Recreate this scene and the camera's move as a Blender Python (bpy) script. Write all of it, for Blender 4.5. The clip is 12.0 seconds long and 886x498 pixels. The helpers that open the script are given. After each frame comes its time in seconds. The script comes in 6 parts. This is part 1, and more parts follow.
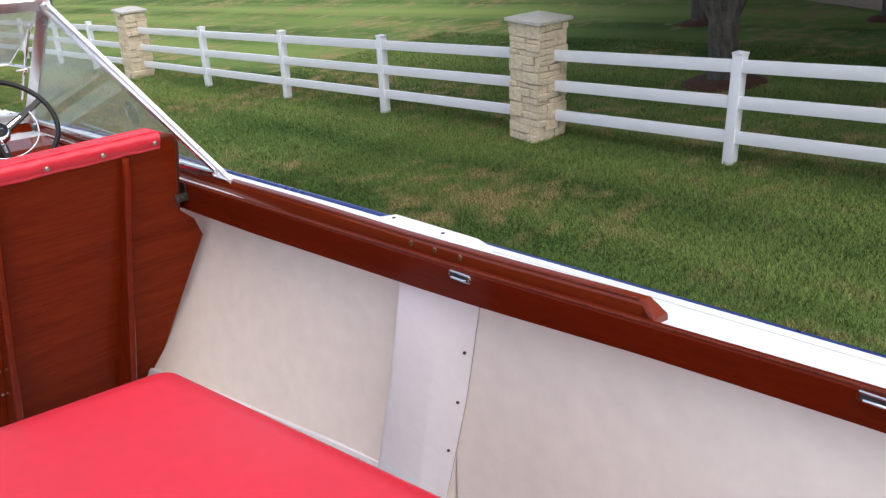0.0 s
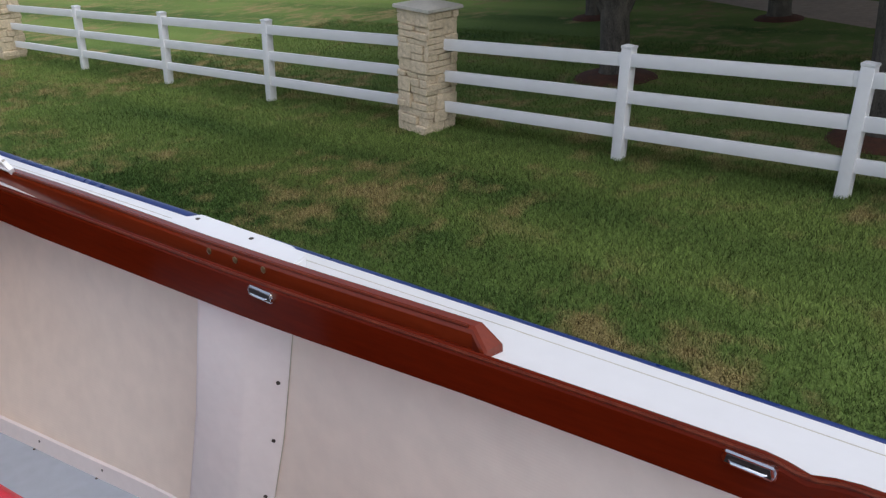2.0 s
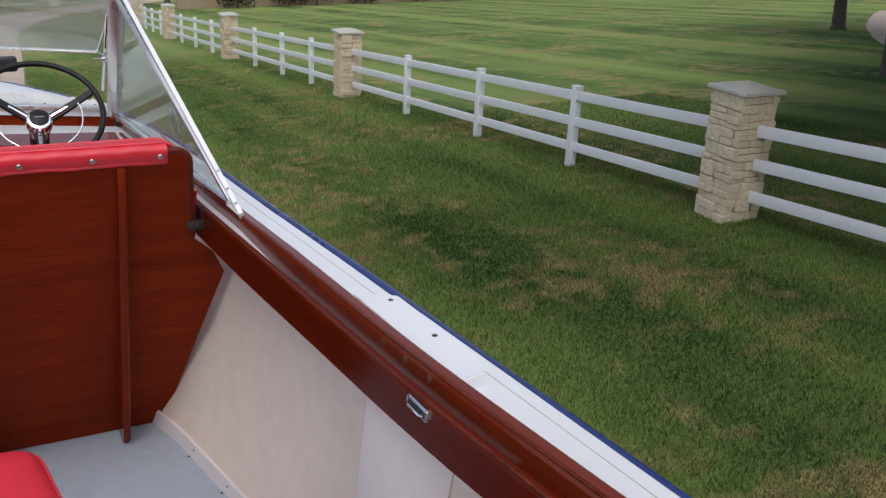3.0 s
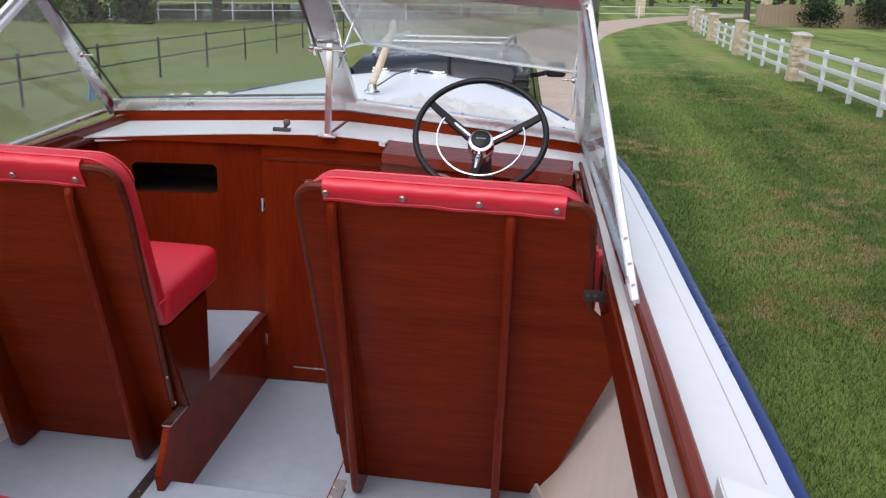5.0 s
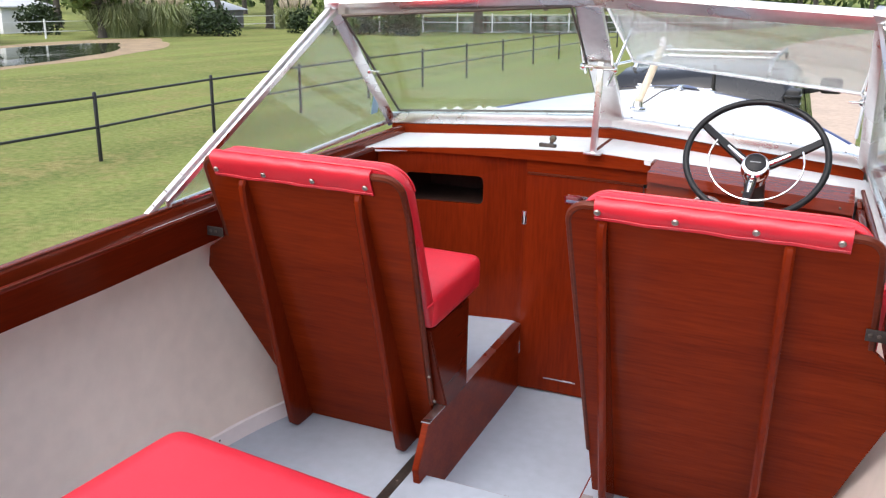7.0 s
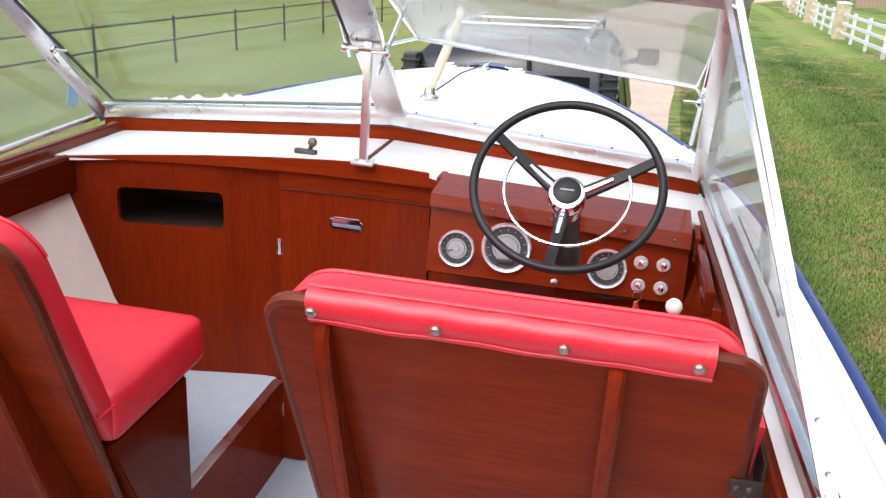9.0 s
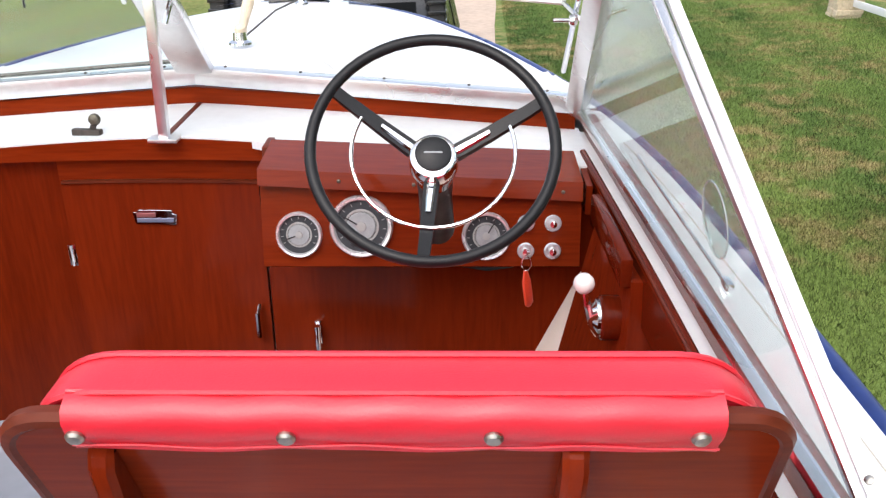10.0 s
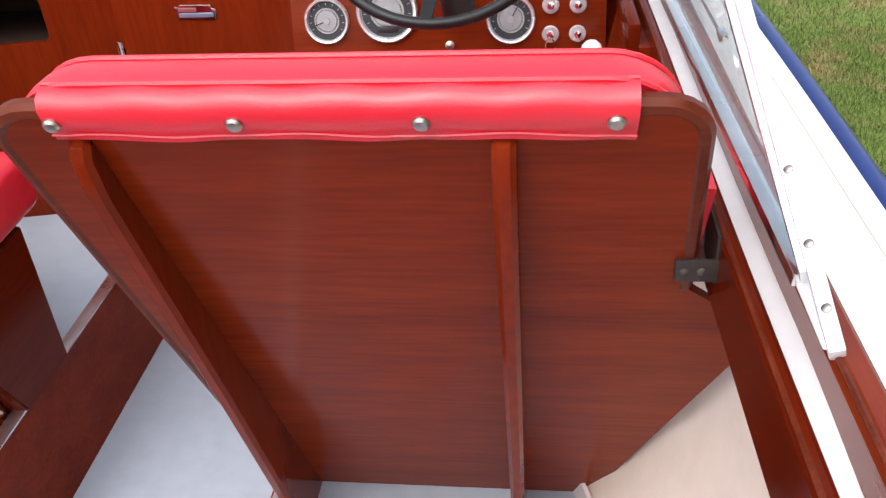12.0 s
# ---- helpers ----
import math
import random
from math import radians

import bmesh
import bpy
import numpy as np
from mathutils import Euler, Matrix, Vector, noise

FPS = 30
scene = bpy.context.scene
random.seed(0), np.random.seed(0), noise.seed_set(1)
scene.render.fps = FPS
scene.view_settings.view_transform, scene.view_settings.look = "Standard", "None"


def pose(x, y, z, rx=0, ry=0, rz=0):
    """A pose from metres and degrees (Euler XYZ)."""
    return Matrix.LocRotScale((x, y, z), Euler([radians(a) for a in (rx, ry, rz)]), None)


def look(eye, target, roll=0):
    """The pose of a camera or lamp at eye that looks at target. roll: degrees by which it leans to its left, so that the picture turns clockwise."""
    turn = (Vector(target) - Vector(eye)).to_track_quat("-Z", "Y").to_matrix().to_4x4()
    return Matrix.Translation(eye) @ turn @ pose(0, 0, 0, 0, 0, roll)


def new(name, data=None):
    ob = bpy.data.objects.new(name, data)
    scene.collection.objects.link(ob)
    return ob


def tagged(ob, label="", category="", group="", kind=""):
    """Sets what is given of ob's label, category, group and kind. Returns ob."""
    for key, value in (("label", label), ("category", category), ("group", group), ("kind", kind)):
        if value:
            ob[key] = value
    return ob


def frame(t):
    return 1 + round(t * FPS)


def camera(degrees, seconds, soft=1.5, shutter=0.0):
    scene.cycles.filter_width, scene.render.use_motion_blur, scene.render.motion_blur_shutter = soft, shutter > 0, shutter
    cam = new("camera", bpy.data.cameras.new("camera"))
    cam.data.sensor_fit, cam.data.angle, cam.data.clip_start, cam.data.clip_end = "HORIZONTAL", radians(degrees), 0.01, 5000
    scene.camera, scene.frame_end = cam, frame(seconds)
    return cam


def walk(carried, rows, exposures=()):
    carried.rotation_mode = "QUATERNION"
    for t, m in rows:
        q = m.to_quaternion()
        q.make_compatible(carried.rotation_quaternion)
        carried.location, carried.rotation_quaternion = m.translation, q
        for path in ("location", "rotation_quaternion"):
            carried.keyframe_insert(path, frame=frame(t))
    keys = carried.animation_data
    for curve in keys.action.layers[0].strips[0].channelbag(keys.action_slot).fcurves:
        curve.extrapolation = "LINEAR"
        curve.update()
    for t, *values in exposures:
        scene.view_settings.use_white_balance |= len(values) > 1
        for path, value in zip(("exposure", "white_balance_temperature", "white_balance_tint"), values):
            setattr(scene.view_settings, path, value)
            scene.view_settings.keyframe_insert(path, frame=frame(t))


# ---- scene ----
cam = camera(52.6, 12.0, soft=1.3)
PATH = [
    (0, (-0.104, -2.481, 2.646), (1.052, -1.017, 1.926), -7.1),
    (0.5, (0.016, -2.5, 2.604), (1.255, -1.121, 1.855), -8.0),
    (1, (0.136, -2.481, 2.546), (1.434, -1.177, 1.764), -5.7),
    (1.5, (0.203, -2.439, 2.524), (1.528, -1.191, 1.695), -5.9),
    (2, (0.244, -2.342, 2.532), (1.551, -1.03, 1.775), -4.5),
    (2.5, (0.342, -2.254, 2.52), (1.513, -0.791, 1.82), -3.5),
    (2.7, (0.427, -2.25, 2.516), (1.449, -0.652, 1.882), -2.6),
    (4.3, (0.785, -1.776, 2.508), (1.068, 0.121, 1.941), -2.0),
    (4.5, (0.811, -1.754, 2.528), (0.929, 0.167, 1.981), -2.3),
    (5, (0.886, -1.733, 2.518), (0.597, 0.164, 1.955), 0.9),
    (5.5, (0.895, -1.75, 2.512), (0.417, 0.067, 1.825), -0.5),
    (6, (0.861, -1.773, 2.529), (0.2, -0.004, 1.871), -0.3),
    (6.5, (0.847, -1.8, 2.55), (0.054, -0.05, 1.995), 0.1),
    (7, (0.844, -1.783, 2.543), (0.041, -0.034, 1.998), 0.1),
    (7.2, (0.829, -1.743, 2.544), (0.084, 0.03, 1.997), -0.1),
    (8.8, (0.756, -1.126, 2.537), (0.338, 0.742, 1.958), 0.2),
    (9, (0.78, -0.987, 2.533), (0.335, 0.862, 1.916), 1.7),
    (9.5, (0.757, -0.726, 2.501), (0.443, 1.143, 1.863), -1.0),
    (10, (0.696, -0.586, 2.487), (0.595, 1.262, 1.728), -2.4),
    (10.5, (0.714, -0.552, 2.421), (0.662, 1.17, 1.406), -0.9),
    (11, (0.811, -0.596, 2.388), (0.737, 1.096, 1.325), -4.9),
    (11.5, (0.853, -0.648, 2.385), (0.661, 1.051, 1.348), -7.3),
    (12, (0.823, -0.673, 2.39), (0.514, 1.006, 1.348), -5.7),
]
EXPOSURES = [(0, -0.10, 6250, 12), (0.6, -0.22, 6250, 12), (1.5, -0.53, 6250, 12), (2.0, -0.66, 6250, 11), (2.5, -0.73, 6250, 11), (4.3, -0.78, 6250, 11), (5.0, -0.50, 6200, 12), (5.5, -0.28, 6200, 12), (6.0, -0.06, 6250, 12), (6.5, 0.16, 6400, 12), (7.2, 0.25, 6400, 12), (9.0, 0.33, 6450, 11), (9.5, 0.27, 6480, 11), (10.0, 0.24, 6500, 11), (10.5, 0.10, 6500, 11), (11.2, 0.22, 6500, 11), (12.0, 0.35, 6500, 11)]
walk(cam, [(t, look(eye, target, roll)) for t, eye, target, roll in PATH], EXPOSURES)

# ---- world and light ----
S = 0.9    # plan units to metres
world = bpy.data.worlds.new("overcast_sky")
scene.world = world
world.use_nodes = True
wn, wl = world.node_tree.nodes, world.node_tree.links
sky = wn.new("ShaderNodeTexSky")
sky.sky_type, sky.sun_disc, sky.sun_elevation, sky.sun_rotation = "NISHITA", False, radians(52), radians(203)
sky.dust_density, sky.air_density = 3.0, 1.0
grey = wn.new("ShaderNodeHueSaturation")
grey.inputs["Saturation"].default_value = 0.58
wl.new(sky.outputs[0], grey.inputs["Color"])
wl.new(grey.outputs[0], wn["Background"].inputs[0])
wn["Background"].inputs[1].default_value = 0.285
sun = new("sun", bpy.data.lights.new("sun", "SUN"))
sun.data.energy, sun.data.angle, sun.data.color = 1.25, radians(75), (1.0, 0.98, 0.95)
sun.matrix_world = look((0, 0, 20), (-0.20, 0.30, 20 - 0.95))

# ---- frames of reference ----
# The boat stands on its trailer, bow up by a degree and a little out of level.
BOAT = Matrix(((0.99912, -0.02487, 0.03383, 0.04037), (0.02586, 0.99924, -0.02909, 0.02308), (-0.03309, 0.02993, 0.999, 0.31582), (0, 0, 0, 1)))
BASE = {}


# ---- materials ----
def nodes_of(name):
    m = bpy.data.materials.new(name)
    m.use_nodes = True
    return m, m.node_tree.nodes, m.node_tree.links, m.node_tree.nodes["Principled BSDF"]


def surface(name, base, rough=0.5, metal=0.0, var=0.12, scale=4.0, bump=0.0, bscale=80.0, coat=0.0, stretch=(1, 1, 1), second=None, amount=0.3, rvar=0.08, spec=0.5, spread=0.14):
    """A painted, cloth, metal or wood surface with variation at two scales."""
    m, n, l, b = nodes_of(name)
    tc = n.new("ShaderNodeTexCoord")
    mp = n.new("ShaderNodeMapping")
    mp.inputs["Scale"].default_value = stretch
    l.new(tc.outputs["Object"], mp.inputs[0])
    big, fine = n.new("ShaderNodeTexNoise"), n.new("ShaderNodeTexNoise")
    big.inputs["Scale"].default_value, big.inputs["Detail"].default_value = scale, 4
    fine.inputs["Scale"].default_value, fine.inputs["Detail"].default_value = scale * 9, 6
    for t in (big, fine):
        l.new(mp.outputs[0], t.inputs["Vector"])
    add = n.new("ShaderNodeMath")
    add.operation = "MULTIPLY_ADD"
    add.inputs[1].default_value = 0.5
    half = n.new("ShaderNodeMath")
    half.operation = "MULTIPLY"
    half.inputs[1].default_value = 0.5
    l.new(fine.outputs[0], half.inputs[0])
    l.new(big.outputs[0], add.inputs[0])
    l.new(half.outputs[0], add.inputs[2])
    ramp = n.new("ShaderNodeValToRGB")
    e = ramp.color_ramp.elements
    e[0].position, e[1].position = 0.5 - spread, 0.5 + spread
    lo = [c * (1 - var) for c in base] if second is None else second
    e[0].color, e[1].color = (*lo, 1), (*[min(c * (1 + var), 1) for c in base], 1)
    l.new(add.outputs[0], ramp.inputs[0])
    l.new(ramp.outputs[0], b.inputs["Base Color"])
    rr = n.new("ShaderNodeMapRange")
    rr.inputs["From Min"].default_value, rr.inputs["From Max"].default_value = 0.35, 0.65
    rr.inputs["To Min"].default_value, rr.inputs["To Max"].default_value = max(rough - rvar, 0.02), min(rough + rvar, 1)
    l.new(big.outputs[0], rr.inputs[0])
    l.new(rr.outputs[0], b.inputs["Roughness"])
    b.inputs["Metallic"].default_value = metal
    b.inputs["Coat Weight"].default_value = coat
    b.inputs["Coat Roughness"].default_value = 0.06
    b.inputs["Specular IOR Level"].default_value = spec
    if bump:
        bt, bp = n.new("ShaderNodeTexNoise"), n.new("ShaderNodeBump")
        bt.inputs["Scale"].default_value = bscale
        l.new(mp.outputs[0], bt.inputs["Vector"])
        bp.inputs["Strength"].default_value, bp.inputs["Distance"].default_value = bump, 0.002
        l.new(bt.outputs[0], bp.inputs["Height"])
        l.new(bp.outputs[0], b.inputs["Normal"])
    return m


def ribbed(name, base):
    """Cream vinyl with fine ribs across."""
    m = surface(name, base, 0.5, var=0.05, scale=2.0, bump=0.12, bscale=220)
    n, l, b = m.node_tree.nodes, m.node_tree.links, m.node_tree.nodes["Principled BSDF"]
    tc, wv, bp = n.new("ShaderNodeTexCoord"), n.new("ShaderNodeTexWave"), n.new("ShaderNodeBump")
    wv.wave_type, wv.bands_direction = "BANDS", "Z"
    wv.inputs["Scale"].default_value, wv.inputs["Distortion"].default_value = 46.0, 0.15
    l.new(tc.outputs["Object"], wv.inputs["Vector"])
    bp.inputs["Strength"].default_value, bp.inputs["Distance"].default_value = 0.16, 0.0009
    l.new(wv.outputs[0], bp.inputs["Height"])
    l.new(bp.outputs[0], b.inputs["Normal"])
    return m


WOOD, WOOD_D = (0.235, 0.0265, 0.0044), (0.090, 0.0078, 0.0018)
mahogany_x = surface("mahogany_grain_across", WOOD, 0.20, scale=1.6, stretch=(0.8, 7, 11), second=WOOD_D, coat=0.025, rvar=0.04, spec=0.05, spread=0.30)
mahogany_y = surface("mahogany_grain_along", (0.118, 0.0118, 0.0026), 0.16, scale=1.6, stretch=(11, 0.8, 11), second=(0.064, 0.0060, 0.0017), coat=0.05, rvar=0.04, spec=0.08, spread=0.30)
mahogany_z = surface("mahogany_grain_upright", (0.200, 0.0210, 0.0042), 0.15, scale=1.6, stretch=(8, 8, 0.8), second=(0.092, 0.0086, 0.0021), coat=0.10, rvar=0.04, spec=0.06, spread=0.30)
mahogany_top = surface("mahogany_sky_gloss", (0.190, 0.0270, 0.0075), 0.18, scale=1.6, stretch=(11, 0.8, 11), second=(0.110, 0.0135, 0.0040), coat=0.20, rvar=0.05, spec=0.26, spread=0.30)
mahogany_gloss = surface("mahogany_wet_gloss", (0.200, 0.0240, 0.0050), 0.12, scale=1.6, stretch=(0.8, 7, 11), second=(0.095, 0.0090, 0.0022), coat=0.09, rvar=0.04, spec=0.12, spread=0.30)
mahogany_edge = surface("mahogany_worn_glint", (0.130, 0.024, 0.009), 0.40, scale=2, stretch=(1, 8, 8), second=(0.075, 0.011, 0.004), spec=0.2)
red_vinyl = surface("red_vinyl", (0.66, 0.013, 0.030), 0.40, var=0.06, scale=2.5, bump=0.14, bscale=420, spec=0.75)
cream_vinyl = ribbed("cream_ribbed_vinyl", (0.88, 0.765, 0.665))
cream_plain = surface("cream_smooth_vinyl", (0.87, 0.80, 0.78), 0.4, var=0.03, bump=0.05, bscale=300)
white_gel = surface("white_gelcoat", (0.82, 0.82, 0.83), 0.30, var=0.02, scale=3, coat=0.2, rvar=0.015)
white_paint = surface("white_painted_shelf", (0.74, 0.75, 0.76), 0.4, var=0.04, scale=5, bump=0.06, bscale=150)
grey_floor = surface("pale_grey_deck_paint", (0.40, 0.45, 0.52), 0.5, var=0.06, scale=3, bump=0.08, bscale=180, spec=0.35)
blue_paint = surface("navy_blue_rub_rail", (0.016, 0.036, 0.155), 0.32, var=0.15, scale=6)
alu = surface("brushed_aluminium", (0.80, 0.79, 0.79), 0.30, 1.0, var=0.06, scale=5, rvar=0.1, bump=0.02, bscale=200)
alu_dark = surface("tarnished_metal", (0.085, 0.07, 0.06), 0.45, 0.6, var=0.3, scale=12, rvar=0.12)
alu_bright = surface("bright_plated_rim", (0.74, 0.74, 0.75), 0.22, 0.55, var=0.04, scale=30)
chrome = surface("chrome", (0.86, 0.86, 0.87), 0.07, 1.0, var=0.03, rvar=0.03)
nickel = surface("nickel_snap", (0.44, 0.41, 0.36), 0.33, 1.0, var=0.15, scale=60)
brass = surface("old_brass", (0.42, 0.34, 0.18), 0.35, 1.0, var=0.25, scale=40)
black_plastic = surface("black_plastic", (0.010, 0.010, 0.011), 0.38, var=0.2, scale=20, spec=0.3)
# near-black wood: the shade of hollow places is in its colour
dark_inside = surface("shade_dark_wood", (0.030, 0.011, 0.006), 0.7, var=0.4, scale=6)
white_knob = surface("white_plastic_knob", (0.80, 0.72, 0.70), 0.25, var=0.03)
dial_grey = surface("dial_face_grey", (0.045, 0.049, 0.054), 0.45, var=0.1, scale=60, spec=0.15)
dial_white = surface("dial_centre_silver", (0.30, 0.315, 0.325), 0.4, 0.0, var=0.12, scale=80)
dial_mark = surface("dial_mark_grey", (0.34, 0.34, 0.33), 0.5)
alu_slot = surface("dull_zinc_recess", (0.045, 0.042, 0.040), 0.35, 0.6, var=0.2, scale=30)
dial_black = surface("dial_window_black", (0.02, 0.02, 0.022), 0.4)
orange_red = surface("red_key_float", (0.70, 0.055, 0.02), 0.5, var=0.1, scale=30)
badge_blue = surface("badge_blue", (0.26, 0.29, 0.42), 0.3, 0.5)
badge_red = surface("badge_faded_red", (0.36, 0.12, 0.12), 0.3, 0.4)
canvas = surface("off_white_canvas", (0.74, 0.72, 0.69), 0.85, var=0.06, scale=9, bump=0.4, bscale=60)
staff_wood = surface("pale_varnished_ash", (0.70, 0.59, 0.44), 0.4, scale=4, stretch=(14, 1.5, 1.5), second=(0.56, 0.44, 0.30))
bronze = surface("weathered_bronze", (0.13, 0.115, 0.085), 0.5, 0.7, var=0.3, scale=40)
white_pvc = surface("white_vinyl_fence", (0.78, 0.79, 0.82), 0.38, var=0.04, scale=1.5, rvar=0.06)
pipe_black = surface("black_painted_pipe", (0.012, 0.012, 0.012), 0.4, var=0.3, scale=10)
car_paint = surface("black_car_paint", (0.012, 0.013, 0.015), 0.22, var=0.1, coat=0.2)
car_trim = surface("matt_black_trim", (0.02, 0.02, 0.021), 0.5, var=0.2, scale=12)
rubber = surface("tyre_rubber", (0.02, 0.02, 0.02), 0.75, var=0.2, scale=20, bump=0.2)
sticker_blue = surface("pale_blue_sticker", (0.30, 0.48, 0.62), 0.5)
bark = surface("oak_bark", (0.125, 0.110, 0.090), 0.9, scale=5, stretch=(3, 3, 0.9), second=(0.022, 0.018, 0.015), bump=0.9, bscale=14)
mulch = surface("brown_mulch", (0.085, 0.034, 0.020), 0.95, var=0.5, scale=9, bump=0.8, bscale=40)
bank_earth = surface("bare_bank_earth", (0.30, 0.22, 0.13), 0.95, var=0.35, scale=1.2, bump=0.5, bscale=10)
limestone = surface("cream_limestone", (0.72, 0.61, 0.45), 0.85, scale=5, second=(0.44, 0.36, 0.25), bump=0.6, bscale=28)
mortar = surface("pale_mortar", (0.60, 0.52, 0.39), 0.95, var=0.15, scale=12, bump=0.4)
cap_stone = surface("grey_cap_stone", (0.50, 0.48, 0.43), 0.85, var=0.12, scale=6, bump=0.35, bscale=60)
drive_mat = surface("tan_gravel_drive", (0.46, 0.36, 0.28), 0.95, var=0.15, scale=0.8, bump=0.5, bscale=20)
plank_mat = surface("weathered_fence_planks", (0.33, 0.25, 0.17), 0.9, scale=2, stretch=(8, 8, 0.6), second=(0.27, 0.20, 0.14))
barn_white = surface("white_sheet_metal", (0.74, 0.75, 0.76), 0.5, var=0.05)
barn_roof = surface("grey_roof_sheet", (0.62, 0.63, 0.64), 0.45, 0.2, var=0.08)
shed_grey = surface("weathered_shed_boards", (0.20, 0.19, 0.18), 0.8, var=0.25, scale=2)
plume = surface("pampas_plume", (0.62, 0.52, 0.40), 0.95, var=0.12, scale=5)


def leaf_mat(name, a, b_):
    m, n, l, b = nodes_of(name)
    gm, ramp = n.new("ShaderNodeNewGeometry"), n.new("ShaderNodeValToRGB")
    ramp.color_ramp.elements[0].color, ramp.color_ramp.elements[1].color = (*a, 1), (*b_, 1)
    l.new(gm.outputs["Random Per Island"], ramp.inputs[0])
    l.new(ramp.outputs[0], b.inputs["Base Color"])
    b.inputs["Roughness"].default_value = 0.7
    b.inputs["Specular IOR Level"].default_value = 0.25
    return m


leaves = leaf_mat("oak_leaves", (0.022, 0.045, 0.010), (0.075, 0.115, 0.028))
leaves_light = leaf_mat("light_leaves", (0.055, 0.095, 0.020), (0.15, 0.19, 0.055))
leaves_dark = leaf_mat("dark_evergreen_leaves", (0.010, 0.022, 0.007), (0.035, 0.055, 0.018))
reed = leaf_mat("pampas_blades", (0.18, 0.23, 0.09), (0.44, 0.47, 0.26))


def grass_ground(blade=False):
    """Mown lawn: soft stripes along the drive, dry straw patches, fine mottling."""
    m, n, l, b = nodes_of("grass_blades" if blade else "mown_grass")
    tc = n.new("ShaderNodeTexCoord")

    def noise_at(scale, detail=4, stretch=(1, 1, 1)):
        mp, t = n.new("ShaderNodeMapping"), n.new("ShaderNodeTexNoise")
        mp.inputs["Scale"].default_value = stretch
        t.inputs["Scale"].default_value, t.inputs["Detail"].default_value = scale, detail
        l.new(tc.outputs["Object"], mp.inputs[0])
        l.new(mp.outputs[0], t.inputs["Vector"])
        return t.outputs[0]

    def mix(fac, a, c, lo=0.0, hi=1.0):
        mr, mx = n.new("ShaderNodeMapRange"), n.new("ShaderNodeMix")
        mx.data_type = "RGBA"
        mr.inputs["From Min"].default_value, mr.inputs["From Max"].default_value = lo, hi
        l.new(fac, mr.inputs[0])
        l.new(mr.outputs[0], mx.inputs["Factor"])
        for s, v in ((6, a), (7, c)):
            if isinstance(v, tuple):
                mx.inputs[s].default_value = (*v, 1)
            else:
                l.new(v, mx.inputs[s])
        return mx.outputs[2]

    green = mix(noise_at(34, 6), (0.010, 0.034, 0.007), (0.122, 0.205, 0.054), 0.38, 0.62)
    green = mix(noise_at(2.6, 5), (0.052, 0.115, 0.030), green, 0.20, 0.38)
    green = mix(noise_at(0.30, 3), green, (0.200, 0.290, 0.078), 0.40, 0.85)
    striped = mix(noise_at(0.55, 2, (1, 0.035, 1)), green, (0.230, 0.310, 0.082), 0.40, 0.66)
    straw = mix(noise_at(60, 4), (0.17, 0.135, 0.050), (0.44, 0.37, 0.17), 0.38, 0.62)
    patch = n.new("ShaderNodeMath")
    patch.operation = "MULTIPLY"
    l.new(noise_at(0.42, 4), patch.inputs[0])
    l.new(noise_at(3.0, 6), patch.inputs[1])
    tracks = n.new("ShaderNodeMath")
    tracks.operation = "MULTIPLY"
    l.new(noise_at(1.1, 2, (1, 0.05, 1)), tracks.inputs[0])
    l.new(noise_at(2.2, 5), tracks.inputs[1])
    striped = mix(tracks.outputs[0], striped, straw, 0.300, 0.50)
    out = mix(patch.outputs[0], striped, straw, 0.258, 0.370)
    # the drier lawn to port of the drive
    sx, port = n.new("ShaderNodeSeparateXYZ"), n.new("ShaderNodeMapRange")
    l.new(tc.outputs["Object"], sx.inputs[0])
    port.inputs["From Min"].default_value, port.inputs["From Max"].default_value = -2.5, -6.0
    port.inputs["To Max"].default_value = 0.6
    l.new(sx.outputs[0], port.inputs[0])
    dry = mix(noise_at(9, 6), (0.130, 0.145, 0.040), (0.265, 0.260, 0.094), 0.35, 0.65)
    out = mix(port.outputs[0], out, dry)
    if blade:
        gm = n.new("ShaderNodeNewGeometry")
        hs, mr = n.new("ShaderNodeHueSaturation"), n.new("ShaderNodeMapRange")
        mr.inputs["To Min"].default_value, mr.inputs["To Max"].default_value = 0.24, 1.50
        l.new(gm.outputs["Random Per Island"], mr.inputs[0])
        l.new(mr.outputs[0], hs.inputs["Value"])
        l.new(out, hs.inputs["Color"])
        out = hs.outputs[0]
    l.new(out, b.inputs["Base Color"])
    b.inputs["Roughness"].default_value = 0.95
    b.inputs["Specular IOR Level"].default_value = 0.1
    bp = n.new("ShaderNodeBump")
    bp.inputs["Strength"].default_value, bp.inputs["Distance"].default_value = 0.8, 0.03
    l.new(noise_at(55, 6), bp.inputs["Height"])
    l.new(bp.outputs[0], b.inputs["Normal"])
    return m


